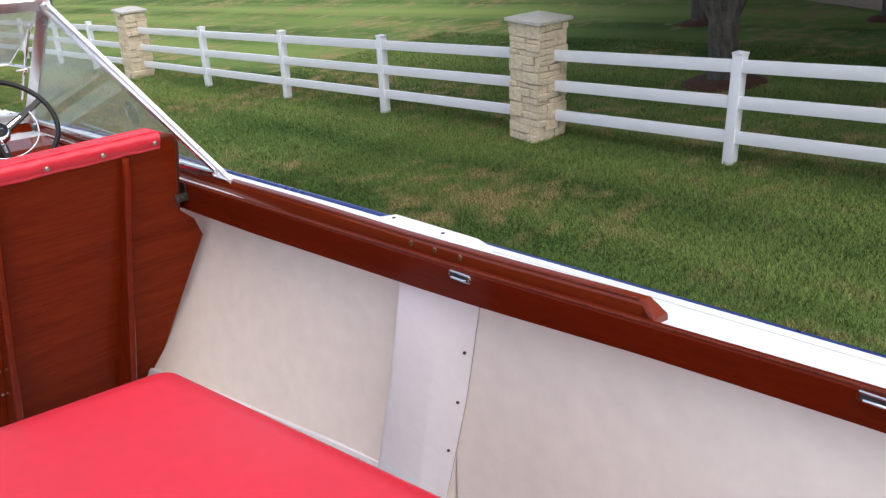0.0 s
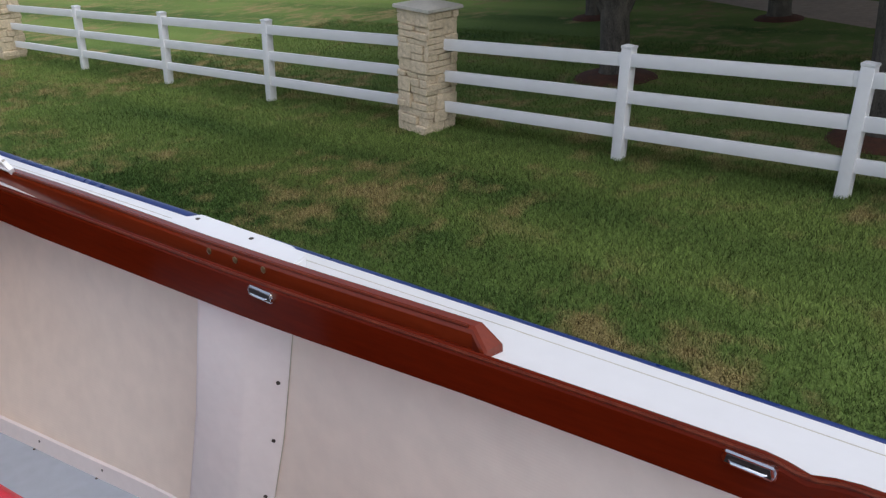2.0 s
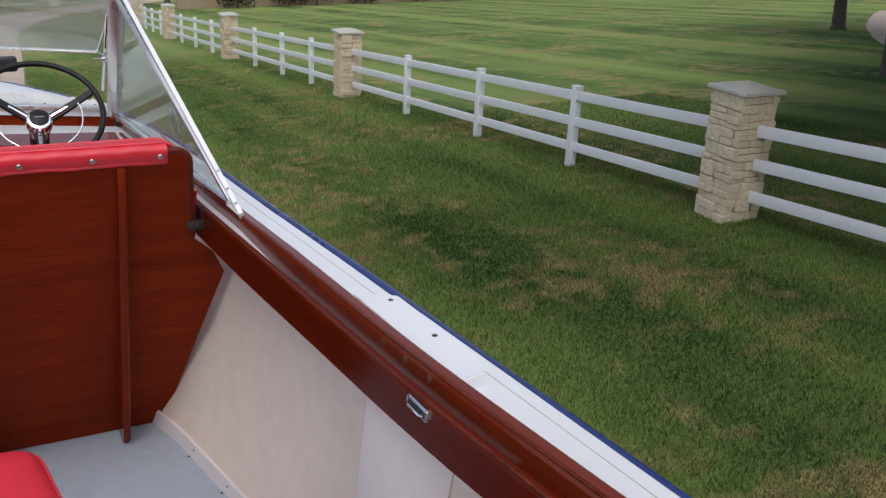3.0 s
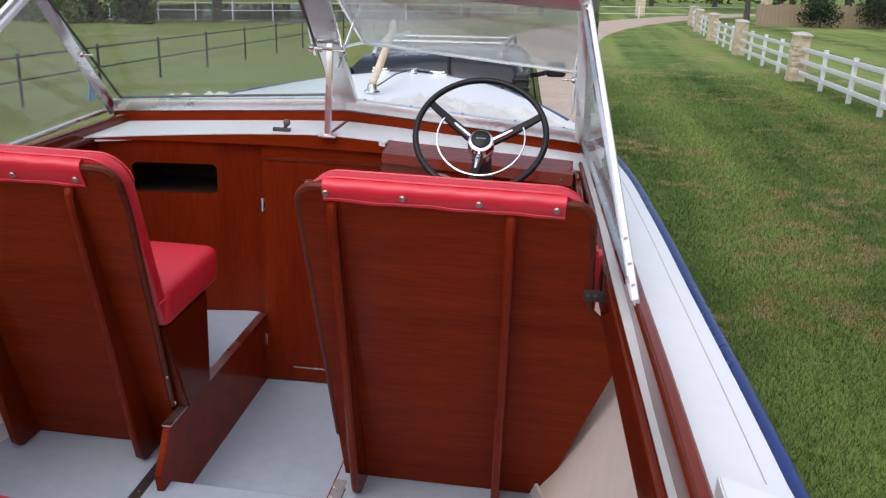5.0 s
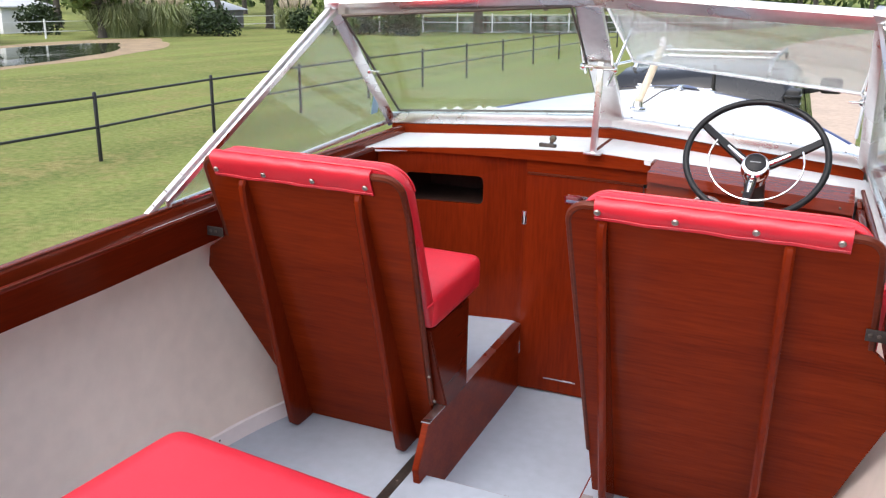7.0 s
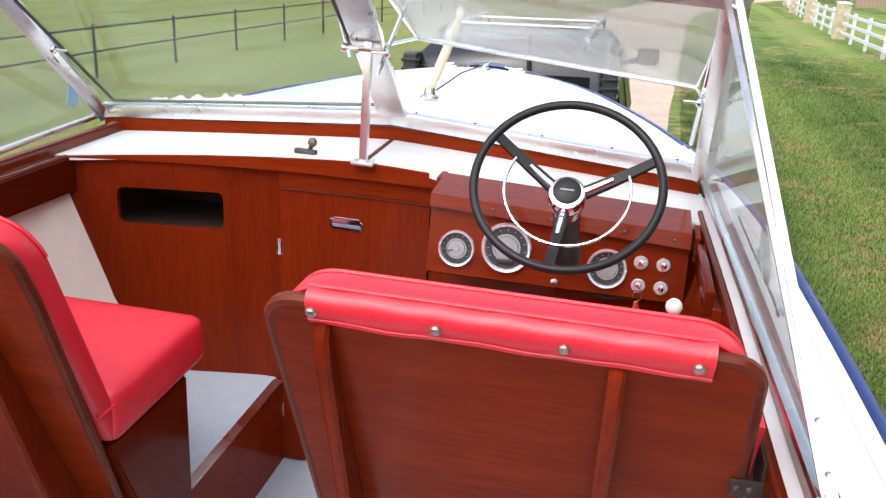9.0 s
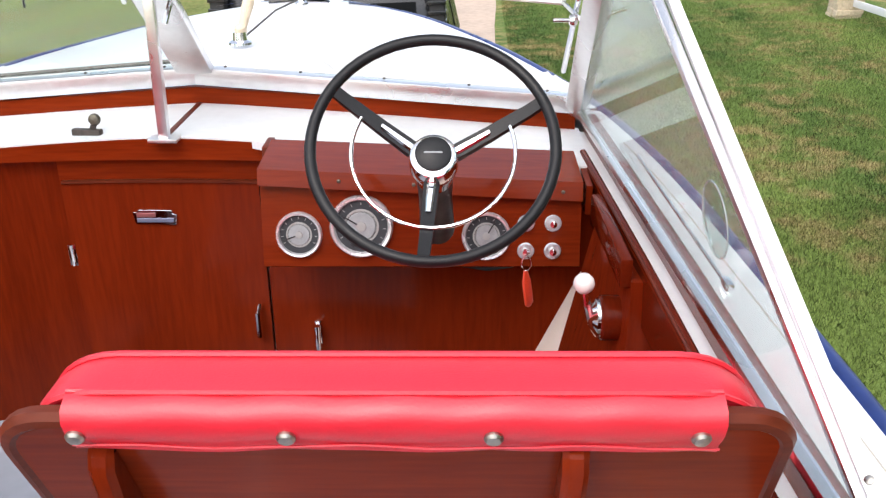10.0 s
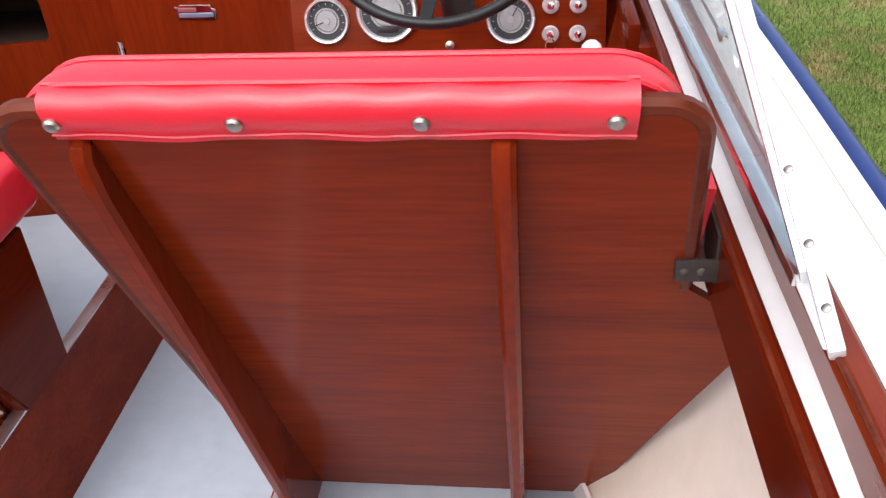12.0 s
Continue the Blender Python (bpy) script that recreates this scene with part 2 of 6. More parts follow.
def glass_mat(name, tint=(0.90, 0.95, 0.93), veil=0.045):
    m, n, l, b = nodes_of(name)
    n.remove(b)
    tr, gl, fr, mx = n.new("ShaderNodeBsdfTransparent"), n.new("ShaderNodeBsdfGlossy"), n.new("ShaderNodeLayerWeight"), n.new("ShaderNodeMixShader")
    pw, ma = n.new("ShaderNodeMath"), n.new("ShaderNodeMath")
    pw.operation, ma.operation = "POWER", "MULTIPLY_ADD"
    pw.inputs[1].default_value, ma.inputs[1].default_value, ma.inputs[2].default_value = 5.0, 0.55, 0.025
    df, mv = n.new("ShaderNodeBsdfDiffuse"), n.new("ShaderNodeMixShader")
    tr.inputs[0].default_value = (*tint, 1)
    gl.inputs["Roughness"].default_value = 0.01
    df.inputs[0].default_value = (0.75, 0.76, 0.75, 1)
    mv.inputs[0].default_value = veil
    l.new(tr.outputs[0], mv.inputs[1])
    l.new(df.outputs[0], mv.inputs[2])
    l.new(fr.outputs["Facing"], pw.inputs[0])
    l.new(pw.outputs[0], ma.inputs[0])
    l.new(ma.outputs[0], mx.inputs[0])
    l.new(mv.outputs[0], mx.inputs[1])
    l.new(gl.outputs[0], mx.inputs[2])
    l.new(mx.outputs[0], n["Material Output"].inputs[0])
    return m


glass = glass_mat("windshield_glass")
# stronger white veils: the sky's reflection in these panes, mixed in as diffuse colour
wing_glass = glass_mat("sky_veil_wing_glass", veil=0.12)
hazy_glass = glass_mat("sky_veil_glass", veil=0.30)
seam_tan = surface("tan_seam_filler", (0.50, 0.46, 0.38), 0.6)
hook_iron = surface("dark_iron_hook", (0.030, 0.022, 0.019), 0.5, 0.2, var=0.3, scale=20)
dark_glass = surface("tinted_car_glass", (0.008, 0.009, 0.010), 0.18, var=0.05, spec=0.10)
water = surface("pond_water", (0.020, 0.026, 0.018), 0.05, var=0.3, scale=0.4, bump=0.15, bscale=2.0)
grass = grass_ground()
blades = grass_ground(True)


# ---- mesh helpers ----
def finish(bm, angle=0.6):
    bmesh.ops.recalc_face_normals(bm, faces=bm.faces)
    for f in bm.faces:
        f.smooth = True
    for e in bm.edges:
        if len(e.link_faces) == 2 and e.calc_face_angle(0) > angle:
            e.smooth = False
    return bm


def mesh_of(name, bm, material, base, angle=0.6):
    finish(bm, angle)
    for v in bm.verts:
        v.co = (v.co - Vector(base)) * S
    me = bpy.data.meshes.new(name)
    bm.to_mesh(me)
    bm.free()
    me.materials.append(material)
    return me


def thing(name, label, category, base=(0, 0, 0), group="", kind="", boat=True):
    """An Empty at a thing's base; its parts hang under it."""
    ob = new(name)
    ob.empty_display_size = 0.1
    m = (BOAT if boat else Matrix()) @ Matrix.Translation(base)
    m.translation = m.translation * S
    ob.matrix_world = m
    BASE[ob.name] = Vector(base)
    return tagged(ob, label, category, group, kind)


def part(name, bm, material, parent, label="", angle=0.6):
    base = BASE[parent.name]
    ob = new(name, mesh_of(name, bm, material, base, angle))
    ob.parent = parent
    BASE[ob.name] = base
    return tagged(ob, label)


def solo(name, bm, material, label, category, base=(0, 0, 0), group="", kind="", boat=True, angle=0.6):
    ob = new(name, mesh_of(name, bm, material, base, angle))
    m = (BOAT if boat else Matrix()) @ Matrix.Translation(base)
    m.translation = m.translation * S
    ob.matrix_world = m
    BASE[ob.name] = Vector(base)
    return tagged(ob, label, category, group, kind)


def box(x0, x1, y0, y1, z0, z1, bevel=0.004, seg=2, bm=None):
    bm = bm or bmesh.new()
    made = bmesh.ops.create_cube(bm, size=1.0)["verts"]
    for v in made:
        v.co = Vector(((x0 + x1) / 2 + v.co.x * (x1 - x0), (y0 + y1) / 2 + v.co.y * (y1 - y0), (z0 + z1) / 2 + v.co.z * (z1 - z0)))
    if bevel:
        edges = list({e for v in made for e in v.link_edges})
        bmesh.ops.bevel(bm, geom=edges, offset=bevel, segments=seg, affect="EDGES", profile=0.6)
    return bm


def turned(bm, m):
    bmesh.ops.transform(bm, matrix=m, verts=bm.verts)
    return bm


def loft(rings, closed=True, caps=True, bm=None):
    """Skin over rings of points."""
    bm = bm or bmesh.new()
    vs = [[bm.verts.new(p) for p in r] for r in rings]
    n = len(vs[0])
    for a, b in zip(vs, vs[1:]):
        for i in range(n if closed else n - 1):
            j = (i + 1) % n
            bm.faces.new((a[i], a[j], b[j], b[i]))
    if caps and closed:
        bm.faces.new(vs[0][::-1])
        bm.faces.new(vs[-1])
    return bm


def prism(poly, a, b, axis="y", bevel=0.0):
    """A polygon pushed from a to b along an axis; poly lies in the two other axes."""
    def at(p, v):
        return {"x": (v, p[0], p[1]), "y": (p[0], v, p[1]), "z": (p[0], p[1], v)}[axis]
    bm = loft([[at(p, a) for p in poly], [at(p, b) for p in poly]])
    if bevel:
        bmesh.ops.recalc_face_normals(bm, faces=bm.faces)
        bmesh.ops.bevel(bm, geom=[e for e in bm.edges if e.calc_face_angle(0) > 0.5], offset=bevel, segments=2, affect="EDGES")
    return bm


def tube(points, r, n=10, closed=False, bm=None, flat=1.0):
    """A round bar along points; r may be a list."""
    pts = [Vector(p) for p in points]
    rs = r if isinstance(r, (list, tuple)) else [r] * len(pts)
    rings, side = [], None
    for i, p in enumerate(pts):
        a = pts[i - 1] if (i or closed) else p
        c = pts[(i + 1) % len(pts)] if (i < len(pts) - 1 or closed) else p
        d = (c - a).normalized()
        if side is None:
            side = d.orthogonal().normalized()
        side = (side - d * side.dot(d)).normalized()
        up = d.cross(side)
        rings.append([p + (side * math.cos(2 * math.pi * k / n) + up * math.sin(2 * math.pi * k / n) * flat) * rs[i] for k in range(n)])
    if closed:
        rings.append(rings[0])
        bm = bm or bmesh.new()
        vs = [[bm.verts.new(q) for q in ring] for ring in rings[:-1]]
        for i in range(len(vs)):
            a, b = vs[i], vs[(i + 1) % len(vs)]
            for k in range(n):
                bm.faces.new((a[k], a[(k + 1) % n], b[(k + 1) % n], b[k]))
        return bm
    return loft(rings, bm=bm)


def lathe(profile, m, n=24, bm=None):
    """Rings of (radius, height) round the z axis of the pose m."""
    rings = [[m @ Vector((r * math.cos(2 * math.pi * k / n), r * math.sin(2 * math.pi * k / n), h)) for k in range(n)] for r, h in profile]
    return loft(rings, bm=bm)


def bar(p, q, w, d, roll_to=(0, 0, 1), bevel=0.003):
    """A rectangular bar from p to q, w wide and d deep; its depth faces roll_to."""
    p, q = Vector(p), Vector(q)
    ax = (q - p).normalized()
    up = Vector(roll_to)
    up = (up - ax * up.dot(ax)).normalized()
    side = ax.cross(up)
    bm = box(-w / 2, w / 2, 0, (q - p).length, -d / 2, d / 2, bevel)
    return turned(bm, Matrix.Translation(p) @ Matrix((side, ax, up)).transposed().to_4x4())


def curve(ys, xs):
    """A smooth function through a few stations."""
    ys, xs = np.array(ys), np.array(xs)
    o = np.argsort(ys)
    ys, xs = ys[o], xs[o]
    return lambda y: float(np.mean([np.interp(y + d, ys, xs) for d in np.linspace(-0.16, 0.16, 9)]))


def screw(p, normal, r=0.0045, bm=None):
    m = look(p, Vector(p) - Vector(normal))
    return lathe([(r, 0), (r, 0.0012), (r * 0.7, 0.0022), (0.0005, 0.0025)], m, 10, bm)

# ---- ground and drive ----
def sheet(x0, x1, y0, y1, nx, ny, z=0.0, rough=0.0):
    rows = []
    for j in range(ny + 1):
        y = y0 + (y1 - y0) * j / ny
        rows.append([(x0 + (x1 - x0) * i / nx, y, z + rough * noise.noise((i * 0.7, j * 0.7, 3.1))) for i in range(nx + 1)])
    return loft(rows, closed=False)


ground = solo("ground", sheet(-900, 900, -900, 900, 60, 60), grass, "wide mown lawn with dry straw patches", "lawn", kind="structure", boat=False)


def ribbon(line, width, z):
    left, right = [], []
    for i, p in enumerate(line):
        a, c = Vector(line[max(i - 1, 0)]), Vector(line[min(i + 1, len(line) - 1)])
        d = (c - a).normalized()
        s = Vector((-d.y, d.x)) * width / 2
        wob = 0.12 * noise.noise((i * 1.7, 0.3, 0))
        left.append((p[0] + s.x + wob, p[1] + s.y, z))
        right.append((p[0] - s.x + wob, p[1] - s.y, z))
    return loft([left, right], closed=False)


road_line = [(-1.7 + 0.018 * (y - 15) + max(0, y - 45) ** 2 * 0.0042, y) for y in range(-30, 118, 3)]
solo("road", ribbon(road_line, 5.4, 0.012), drive_mat, "tan gravel drive under the boat", "road", kind="structure", boat=False)
park_line = [(20.6 + 0.75 * (i - 6) + 0.02 * (i - 6) ** 2, 8.2 + 1.15 * (i - 6)) for i in range(-8, 30)]
solo("pavement", ribbon(park_line, 2.2, 0.010), drive_mat, "pale drive winding under the park trees", "road", kind="structure", boat=False)

# ---- boat lines: side coaming, rub rail, deck height, floor edge ----
fx = curve([-3.6, -2.6, -2.1, -1.7, -1.2, -0.6, 0, 0.7, 1.4, 1.7], [1.15, 1.112, 1.084, 1.052, 1.010, 0.988, 0.964, 0.940, 0.905, 0.89])
rx = curve([-3.6, -2.5, -2, -1.2, -0.5, 0, 0.5, 1.13, 1.5, 1.86, 2.36, 2.87, 3.15, 3.32, 3.36], [1.31, 1.30, 1.285, 1.255, 1.228, 1.200, 1.170, 1.118, 1.055, 0.975, 0.80, 0.56, 0.34, 0.07, 0.0])
dz = curve([-3.6, -2.5, -1.7, -0.8, 0.2, 0.9, 1.5, 3.4], [1.842, 1.845, 1.846, 1.845, 1.850, 1.870, 1.892, 1.915])
tz = curve([-3.6, -2.5, -1.7, -1.2, 0.2, 1.6], [1.868, 1.872, 1.875, 1.877, 1.868, 1.880])
ex = curve([-3.6, -2, -1, -0.6, -0.2, 0.1, 0.45, 1.3], [1.13, 1.12, 1.09, 1.045, 0.975, 0.925, 0.862, 0.47])
px = curve([-3.6, -2, -1, 0.3, 0.8, 1.3], [1.16, 1.145, 1.115, 1.10, 1.03, 0.932])
FLOOR = 1.005
PORT = 0.925    # the port coaming stands a little further in
SOLE = 1.035    # and the port floor edge a little further out


def side(s, x):
    return x if s > 0 else -x * PORT


def toe(s, y):
    """The port side draws in towards the stern."""
    return 0.0 if s > 0 else 0.050 * max(0.25 - y, 0)


def foot(s, x):
    return x if s > 0 else -x * SOLE


def stations(a, b, step=0.08):
    n = max(2, int(round((b - a) / step)))
    return [a + (b - a) * i / n for i in range(n + 1)]


def sweep_side(s, a, b, section, step=0.08, extra=0.0):
    """A bar along the boat's side with the section (x outwards, z) given at each y."""
    drop = 0.0 if s > 0 else -0.004 - extra
    return loft([[(side(s, x) + toe(s, y), y, z + drop) for x, z in section(y)] for y in stations(a, b, step)])


boat = thing("motorboat", "white runabout with mahogany trim and blue rub rail on a trailer", "boat", (0, 0, 0.75))

# hull skin
rings = []
for y in stations(-3.6, 3.34, 0.12):
    r = max(rx(y) - 0.03, 0.004)
    k = 0.70 + max(0, y - 1.5) ** 2 * 0.22
    rings.append([(x * r * (1 if x > 0 else PORT), y, z) for x, z in ((-1, dz(y) - 0.03 - 0.075 * (1 - min(max(y - 0.7, 0), 1))), (-0.985, 1.55), (-0.92, min(0.93 + max(0, y - 1) * 0.24, 1.7)), (0, min(k, 1.85)), (0.92, min(0.93 + max(0, y - 1) * 0.24, 1.7)), (0.985, 1.55), (1, dz(y) - 0.03))])
hull = part("hull", loft(rings, closed=False), white_gel, boat, "white hull")
part("transom", prism([(-1.25, 1.84), (-1.1, 1.1), (0, 0.74), (1.1, 1.1), (1.25, 1.84)], -3.62, -3.58), white_gel, boat, "white transom")

for s in (1, -1):
    # side deck, behind the rail forward and up to the board aft
    def inner(y):
        return fx(y) + (0.012 if y < -1.70 else 0.05)
    def sunk(y):
        return 0.016 * min(max((y + 0.80) / 0.10, 0), 1)
    def deck_z(y, x):
        return dz(y) + float(np.interp(x, (inner(y), rx(y) - 0.030), (0.012 - sunk(y), -0.004 - sunk(y) * 0.5)))
    part("side_deck", sweep_side(s, -3.6, 1.60, lambda y: [(inner(y), dz(y) - 0.02), (inner(y), deck_z(y, inner(y))), (rx(y) - 0.030, deck_z(y, rx(y) - 0.030)), (rx(y) - 0.026, dz(y) - 0.03)], 0.06, 0.07), white_gel, boat, "white side deck")
    part("deck_seam", sweep_side(s, -3.6, 1.55, lambda y: [(rx(y) - 0.066, dz(y) - 0.014), (rx(y) - 0.066, deck_z(y, rx(y) - 0.066) + 0.0004), (rx(y) - 0.0635, deck_z(y, rx(y) - 0.0635) + 0.0004), (rx(y) - 0.0635, dz(y) - 0.014)], 0.08, 0.07), seam_tan, boat, "thin tan seam line")
    rail_line = [(side(s, rx(y) - 0.019), y, dz(y) - 0.022 + (0 if s > 0 else -0.080 + 0.068 * min(max(y - 0.7, 0), 1))) for y in stations(-3.6, 3.34, 0.07)]
    part("rub_rail", tube(rail_line, 0.0165, 12), blue_paint, boat, "navy blue rub rail")
    # mahogany board with rounded top
    def board(y):
        a, top = fx(y), tz(y) - 0.012 * max(0, 1 - abs(y + 2.247) / 0.045)
        low = 1.765 + 0.028 * min(max((-y - 0.3) / 1.4, 0), 1)
        return [(a, low), (a - 0.002, top - 0.012), (a + 0.003, top - 0.003), (a + 0.009, top), (a + 0.013, top - 0.002), (a + 0.016, top - 0.008), (a + 0.016, low)]
    part("coaming_board", sweep_side(s, -3.6, 1.30, board, 0.03), mahogany_y, boat, "varnished mahogany coaming board", 0.35)
    part("channel", sweep_side(s, -1.60, 1.46, lambda y: [(fx(y) + 0.0165, 1.82), (fx(y) + 0.0165, tz(y) - 0.034 + 0.024 * min(max((y + 0.5) / 0.4, 0), 1)), (fx(y) + 0.040, tz(y) - 0.034 + 0.024 * min(max((y + 0.5) / 0.4, 0), 1)), (fx(y) + 0.040, 1.82)]), white_paint, boat, "white painted channel")

    part("channel_end", sweep_side(s, -1.70, -1.44, lambda y: [(fx(y) + 0.0162, 1.80), (fx(y) + 0.0162, tz(y) - 0.016), (fx(y) + 0.040, tz(y) - 0.016), (fx(y) + 0.040, 1.80)]), mahogany_y, boat)

    def rail(y):
        k = min(max((y + 1.725) / 0.040, 0.02), 1)
        top, a = tz(y) - 0.004 + 0.028 * k, fx(y)
        top += 0.007 * min(max((y + 0.95) / 0.5, 0), 1)
        out = a + 0.068
        q = a + 0.038 - 0.020 * (1 - k)
        return [(q, tz(y) - 0.036), (q, top - 0.013), (q + 0.003, top - 0.006), (q + 0.009, top - 0.001), (out - 0.006, top), (out - 0.002, top - 0.002), (out, top - 0.007), (out, tz(y) - 0.036)]
    part("coaming_rail", sweep_side(s, -1.725, 1.47, rail, 0.0400), mahogany_top, boat, "varnished mahogany coaming rail", 0.35)
    # paler top edges: a painted sky glint on the board, worn varnish on the rail
    part("worn_glint_edge", tube([(side(s, fx(y) + 0.0025) + toe(s, y), y, tz(y) - 0.012 * max(0, 1 - abs(y + 2.247) / 0.045) - 0.0050 - (0 if s > 0 else 0.004)) for y in stations(-3.58, 1.28, 0.03)], 0.0034, 6), mahogany_edge, boat, "lighter line painted as the glint on the board edge")
    part("worn_glint_edge", tube([(side(s, fx(y) + 0.0425) + toe(s, y), y, tz(y) + 0.0205 + 0.007 * min(max((y + 0.95) / 0.5, 0), 1) - (0 if s > 0 else 0.004)) for y in stations(-1.675, 1.45, 0.05)], 0.0030, 6), mahogany_edge, boat, "worn lighter edge of the rail")
    # lining panels between board and floor
    for a, b in ((-3.55, -1.04), (-1.03, 1.28)):
        rings = []
        for y in stations(a, b):
            top, bot = side(s, px(y)) + toe(s, y), foot(s, ex(y))
            mid, g = top * 0.62 + bot * 0.38 + s * 0.012, s * 0.008
            rings.append([(top, y, 1.80), (mid, y, 1.42), (bot, y, FLOOR - 0.01), (bot + g, y, FLOOR - 0.01), (mid + g, y, 1.42), (top + g, y, 1.80)])
        part("side_panel", loft(rings), cream_vinyl, boat, "cream ribbed vinyl lining")
        part("batten", loft([[(foot(s, ex(y)) + s * u, y, FLOOR + z) for u, z in ((-0.001, 0), (0.003, 0.055), (0.010, 0.06), (0.012, 0))] for y in stations(a, min(b, 0.55))]), cream_plain, boat, "cream batten along the floor")
    # smooth frame pillar
    def lining(y, z):
        top, bot = abs(side(s, px(y))), abs(foot(s, ex(y)))
        return float(np.interp(z, (FLOOR, 1.42, 1.80), (bot, top * 0.62 + bot * 0.38 + 0.012, top)))
    inw = 0.0 if s > 0 else 0.075    # how far the port pillar stands in
    lean = [(1.785, -0.942, -1.105, -1.175, 1.026 - inw), (1.42, -0.838, -1.01, -1.085, 1.034 - inw * 0.3), (1.022, -0.722, -0.922, -0.99, 1.024 + inw * 0.4)]
    def pillar_ring(z, a, b, e, c, grow=0.0):
        c2 = c + 0.032
        return [(s * x, y, z) for x, y in ((lining(a, z) + 0.01, a + grow), (c + 0.016 - grow, a + grow), (c + 0.004 - grow, a - 0.010 + grow), (c - grow, a - 0.024), (c2 - 0.006 - grow, b + 0.024), (c2 - grow, b + 0.010), (c2 + 0.012 - grow, b), (lining(e, z) - 0.007, e - grow), (lining(e, z) + 0.01, e - grow))]
    pillar_ = part("frame_pillar", loft([pillar_ring(*q) for q in lean]), cream_plain, boat, "smooth cream frame pillar", 1.2)
    part("foot_flange", loft([pillar_ring(FLOOR - 0.002, *lean[2][1:], 0.022), pillar_ring(1.013, *lean[2][1:], 0.020), pillar_ring(1.024, *lean[2][1:], 0.002)]), cream_plain, pillar_, "", 1.2)
    part("joint_line", tube([(s * (lining(y, z) - 0.003), y - 0.002, z) for z, y in [(lean[0][0] + (1.03 - lean[0][0]) * k / 8, lean[0][3] + (lean[2][3] - lean[0][3]) * k / 8) for k in range(9)]], 0.0012, 6), seam_tan, pillar_, "thin joint line")
    for k in (0.05, 0.28, 0.50, 0.72, 0.95):
        z, y = 1.785 - 0.763 * k, -1.175 + 0.185 * k
        part("screw", screw((s * (lining(y, z) - 0.019), y + 0.016, z), (-s, -0.7, 0), 0.005), alu_dark, pillar_)
    for y in (-1.35, -1.9, -0.62, -0.34, -0.05, 0.2):
        for dy, z in ((0, 0.035), (0.02, 0.004)):
            part("screw", screw((foot(s, ex(y + dy)) + s * (0.002 if z > 0.01 else -0.008), y + dy, FLOOR + z), (-s, 0, 0.1) if z > 0.01 else (0, 0, 1), 0.004), alu_dark, boat)
    # chrome vent pulls in the board, brass screws in the rail
    for y in (-1.214, -2.174):
        pull = part("vent_pull", prism([(y + 0.040, 1.8530), (y + 0.036, 1.8650), (y - 0.036, 1.8650), (y - 0.040, 1.8530), (y - 0.036, 1.8410), (y + 0.036, 1.8410)], side(s, fx(y) - 0.009), side(s, fx(y) + 0.004), "x", 0.003), chrome, boat, "chrome recessed vent pull")
        part("slot", prism([(y + 0.033, 1.8465), (y + 0.030, 1.8595), (y - 0.030, 1.8595), (y - 0.033, 1.8465)], side(s, fx(y) - 0.0100), side(s, fx(y) - 0.0085), "x"), alu_slot, pull, "dark recessed slot")
        part("lip", tube([(side(s, fx(y) - 0.0095), y - 0.026, 1.8505), (side(s, fx(y) - 0.013), y - 0.022, 1.8505), (side(s, fx(y) - 0.013), y + 0.022, 1.8505), (side(s, fx(y) - 0.0095), y + 0.026, 1.8505)], 0.0022, 8), chrome, pull, "chrome finger lip")
    for y in (-1.0, -1.087, -1.175):
        part("screw", screw((side(s, fx(y) + 0.0375), y, tz(y) + 0.004), (-s, 0, 0), 0.0075), brass, boat, "brass screw")
    # raised deck plate
    zp = dz(-0.9)
    part("deck_plate", prism([(side(s, 1.085), -0.73), (side(s, 1.172), -0.78), (side(s, 1.176), -1.11), (side(s, 1.155), -1.18), (side(s, 1.09), -1.20)][::s], zp - 0.004, zp + 0.031, "z", 0.003), white_gel, boat, "white deck plate")
    for y in (-0.80, -1.005):
        part("screw", screw((side(s, 1.145), y, zp + 0.0308), (0, 0, 1), 0.006), alu_dark, boat)

# foredeck with crown
rows = []
for y in stations(1.60, 3.33, 0.09):
    r = max(rx(y) - 0.04, 0.004)
    rows.append([(u * r * (1 if u > 0 else 0.975), y, dz(y) - 0.006 + 0.075 * min(1, r) * (1 - u * u) - 0.03 * max(-u, 0) * min(1, r)) for u in np.linspace(-1, 1, 17)])
part("foredeck", loft(rows, closed=False), white_gel, boat, "white crowned foredeck")
part("bow_cap", loft([[(u * max(rx(y) - 0.04, 0.003), y, dz(y) + 0.002 + 0.075 * min(1, rx(y)) * (1 - u * u)) for u in np.linspace(-1, 1, 9)] for y in stations(3.08, 3.33, 0.06)], closed=False), blue_paint, boat, "blue bow covering board")

# floors
WELL, STEP = 0.900, 1.188    # sunken aisle floor, raised platform


def floor_rows(a, b, z0, z1, xa=None, xb=None):
    rows_ = []
    for y in stations(a, b, 0.1):
        p = foot(-1, ex(y)) - 0.01 if xa is None else xa
        q = ex(y) + 0.01 if xb is None else xb
        rows_.append([(p, y, z0), (q, y, z0), (q, y, z1), (p, y, z1)])
    return loft(rows_)


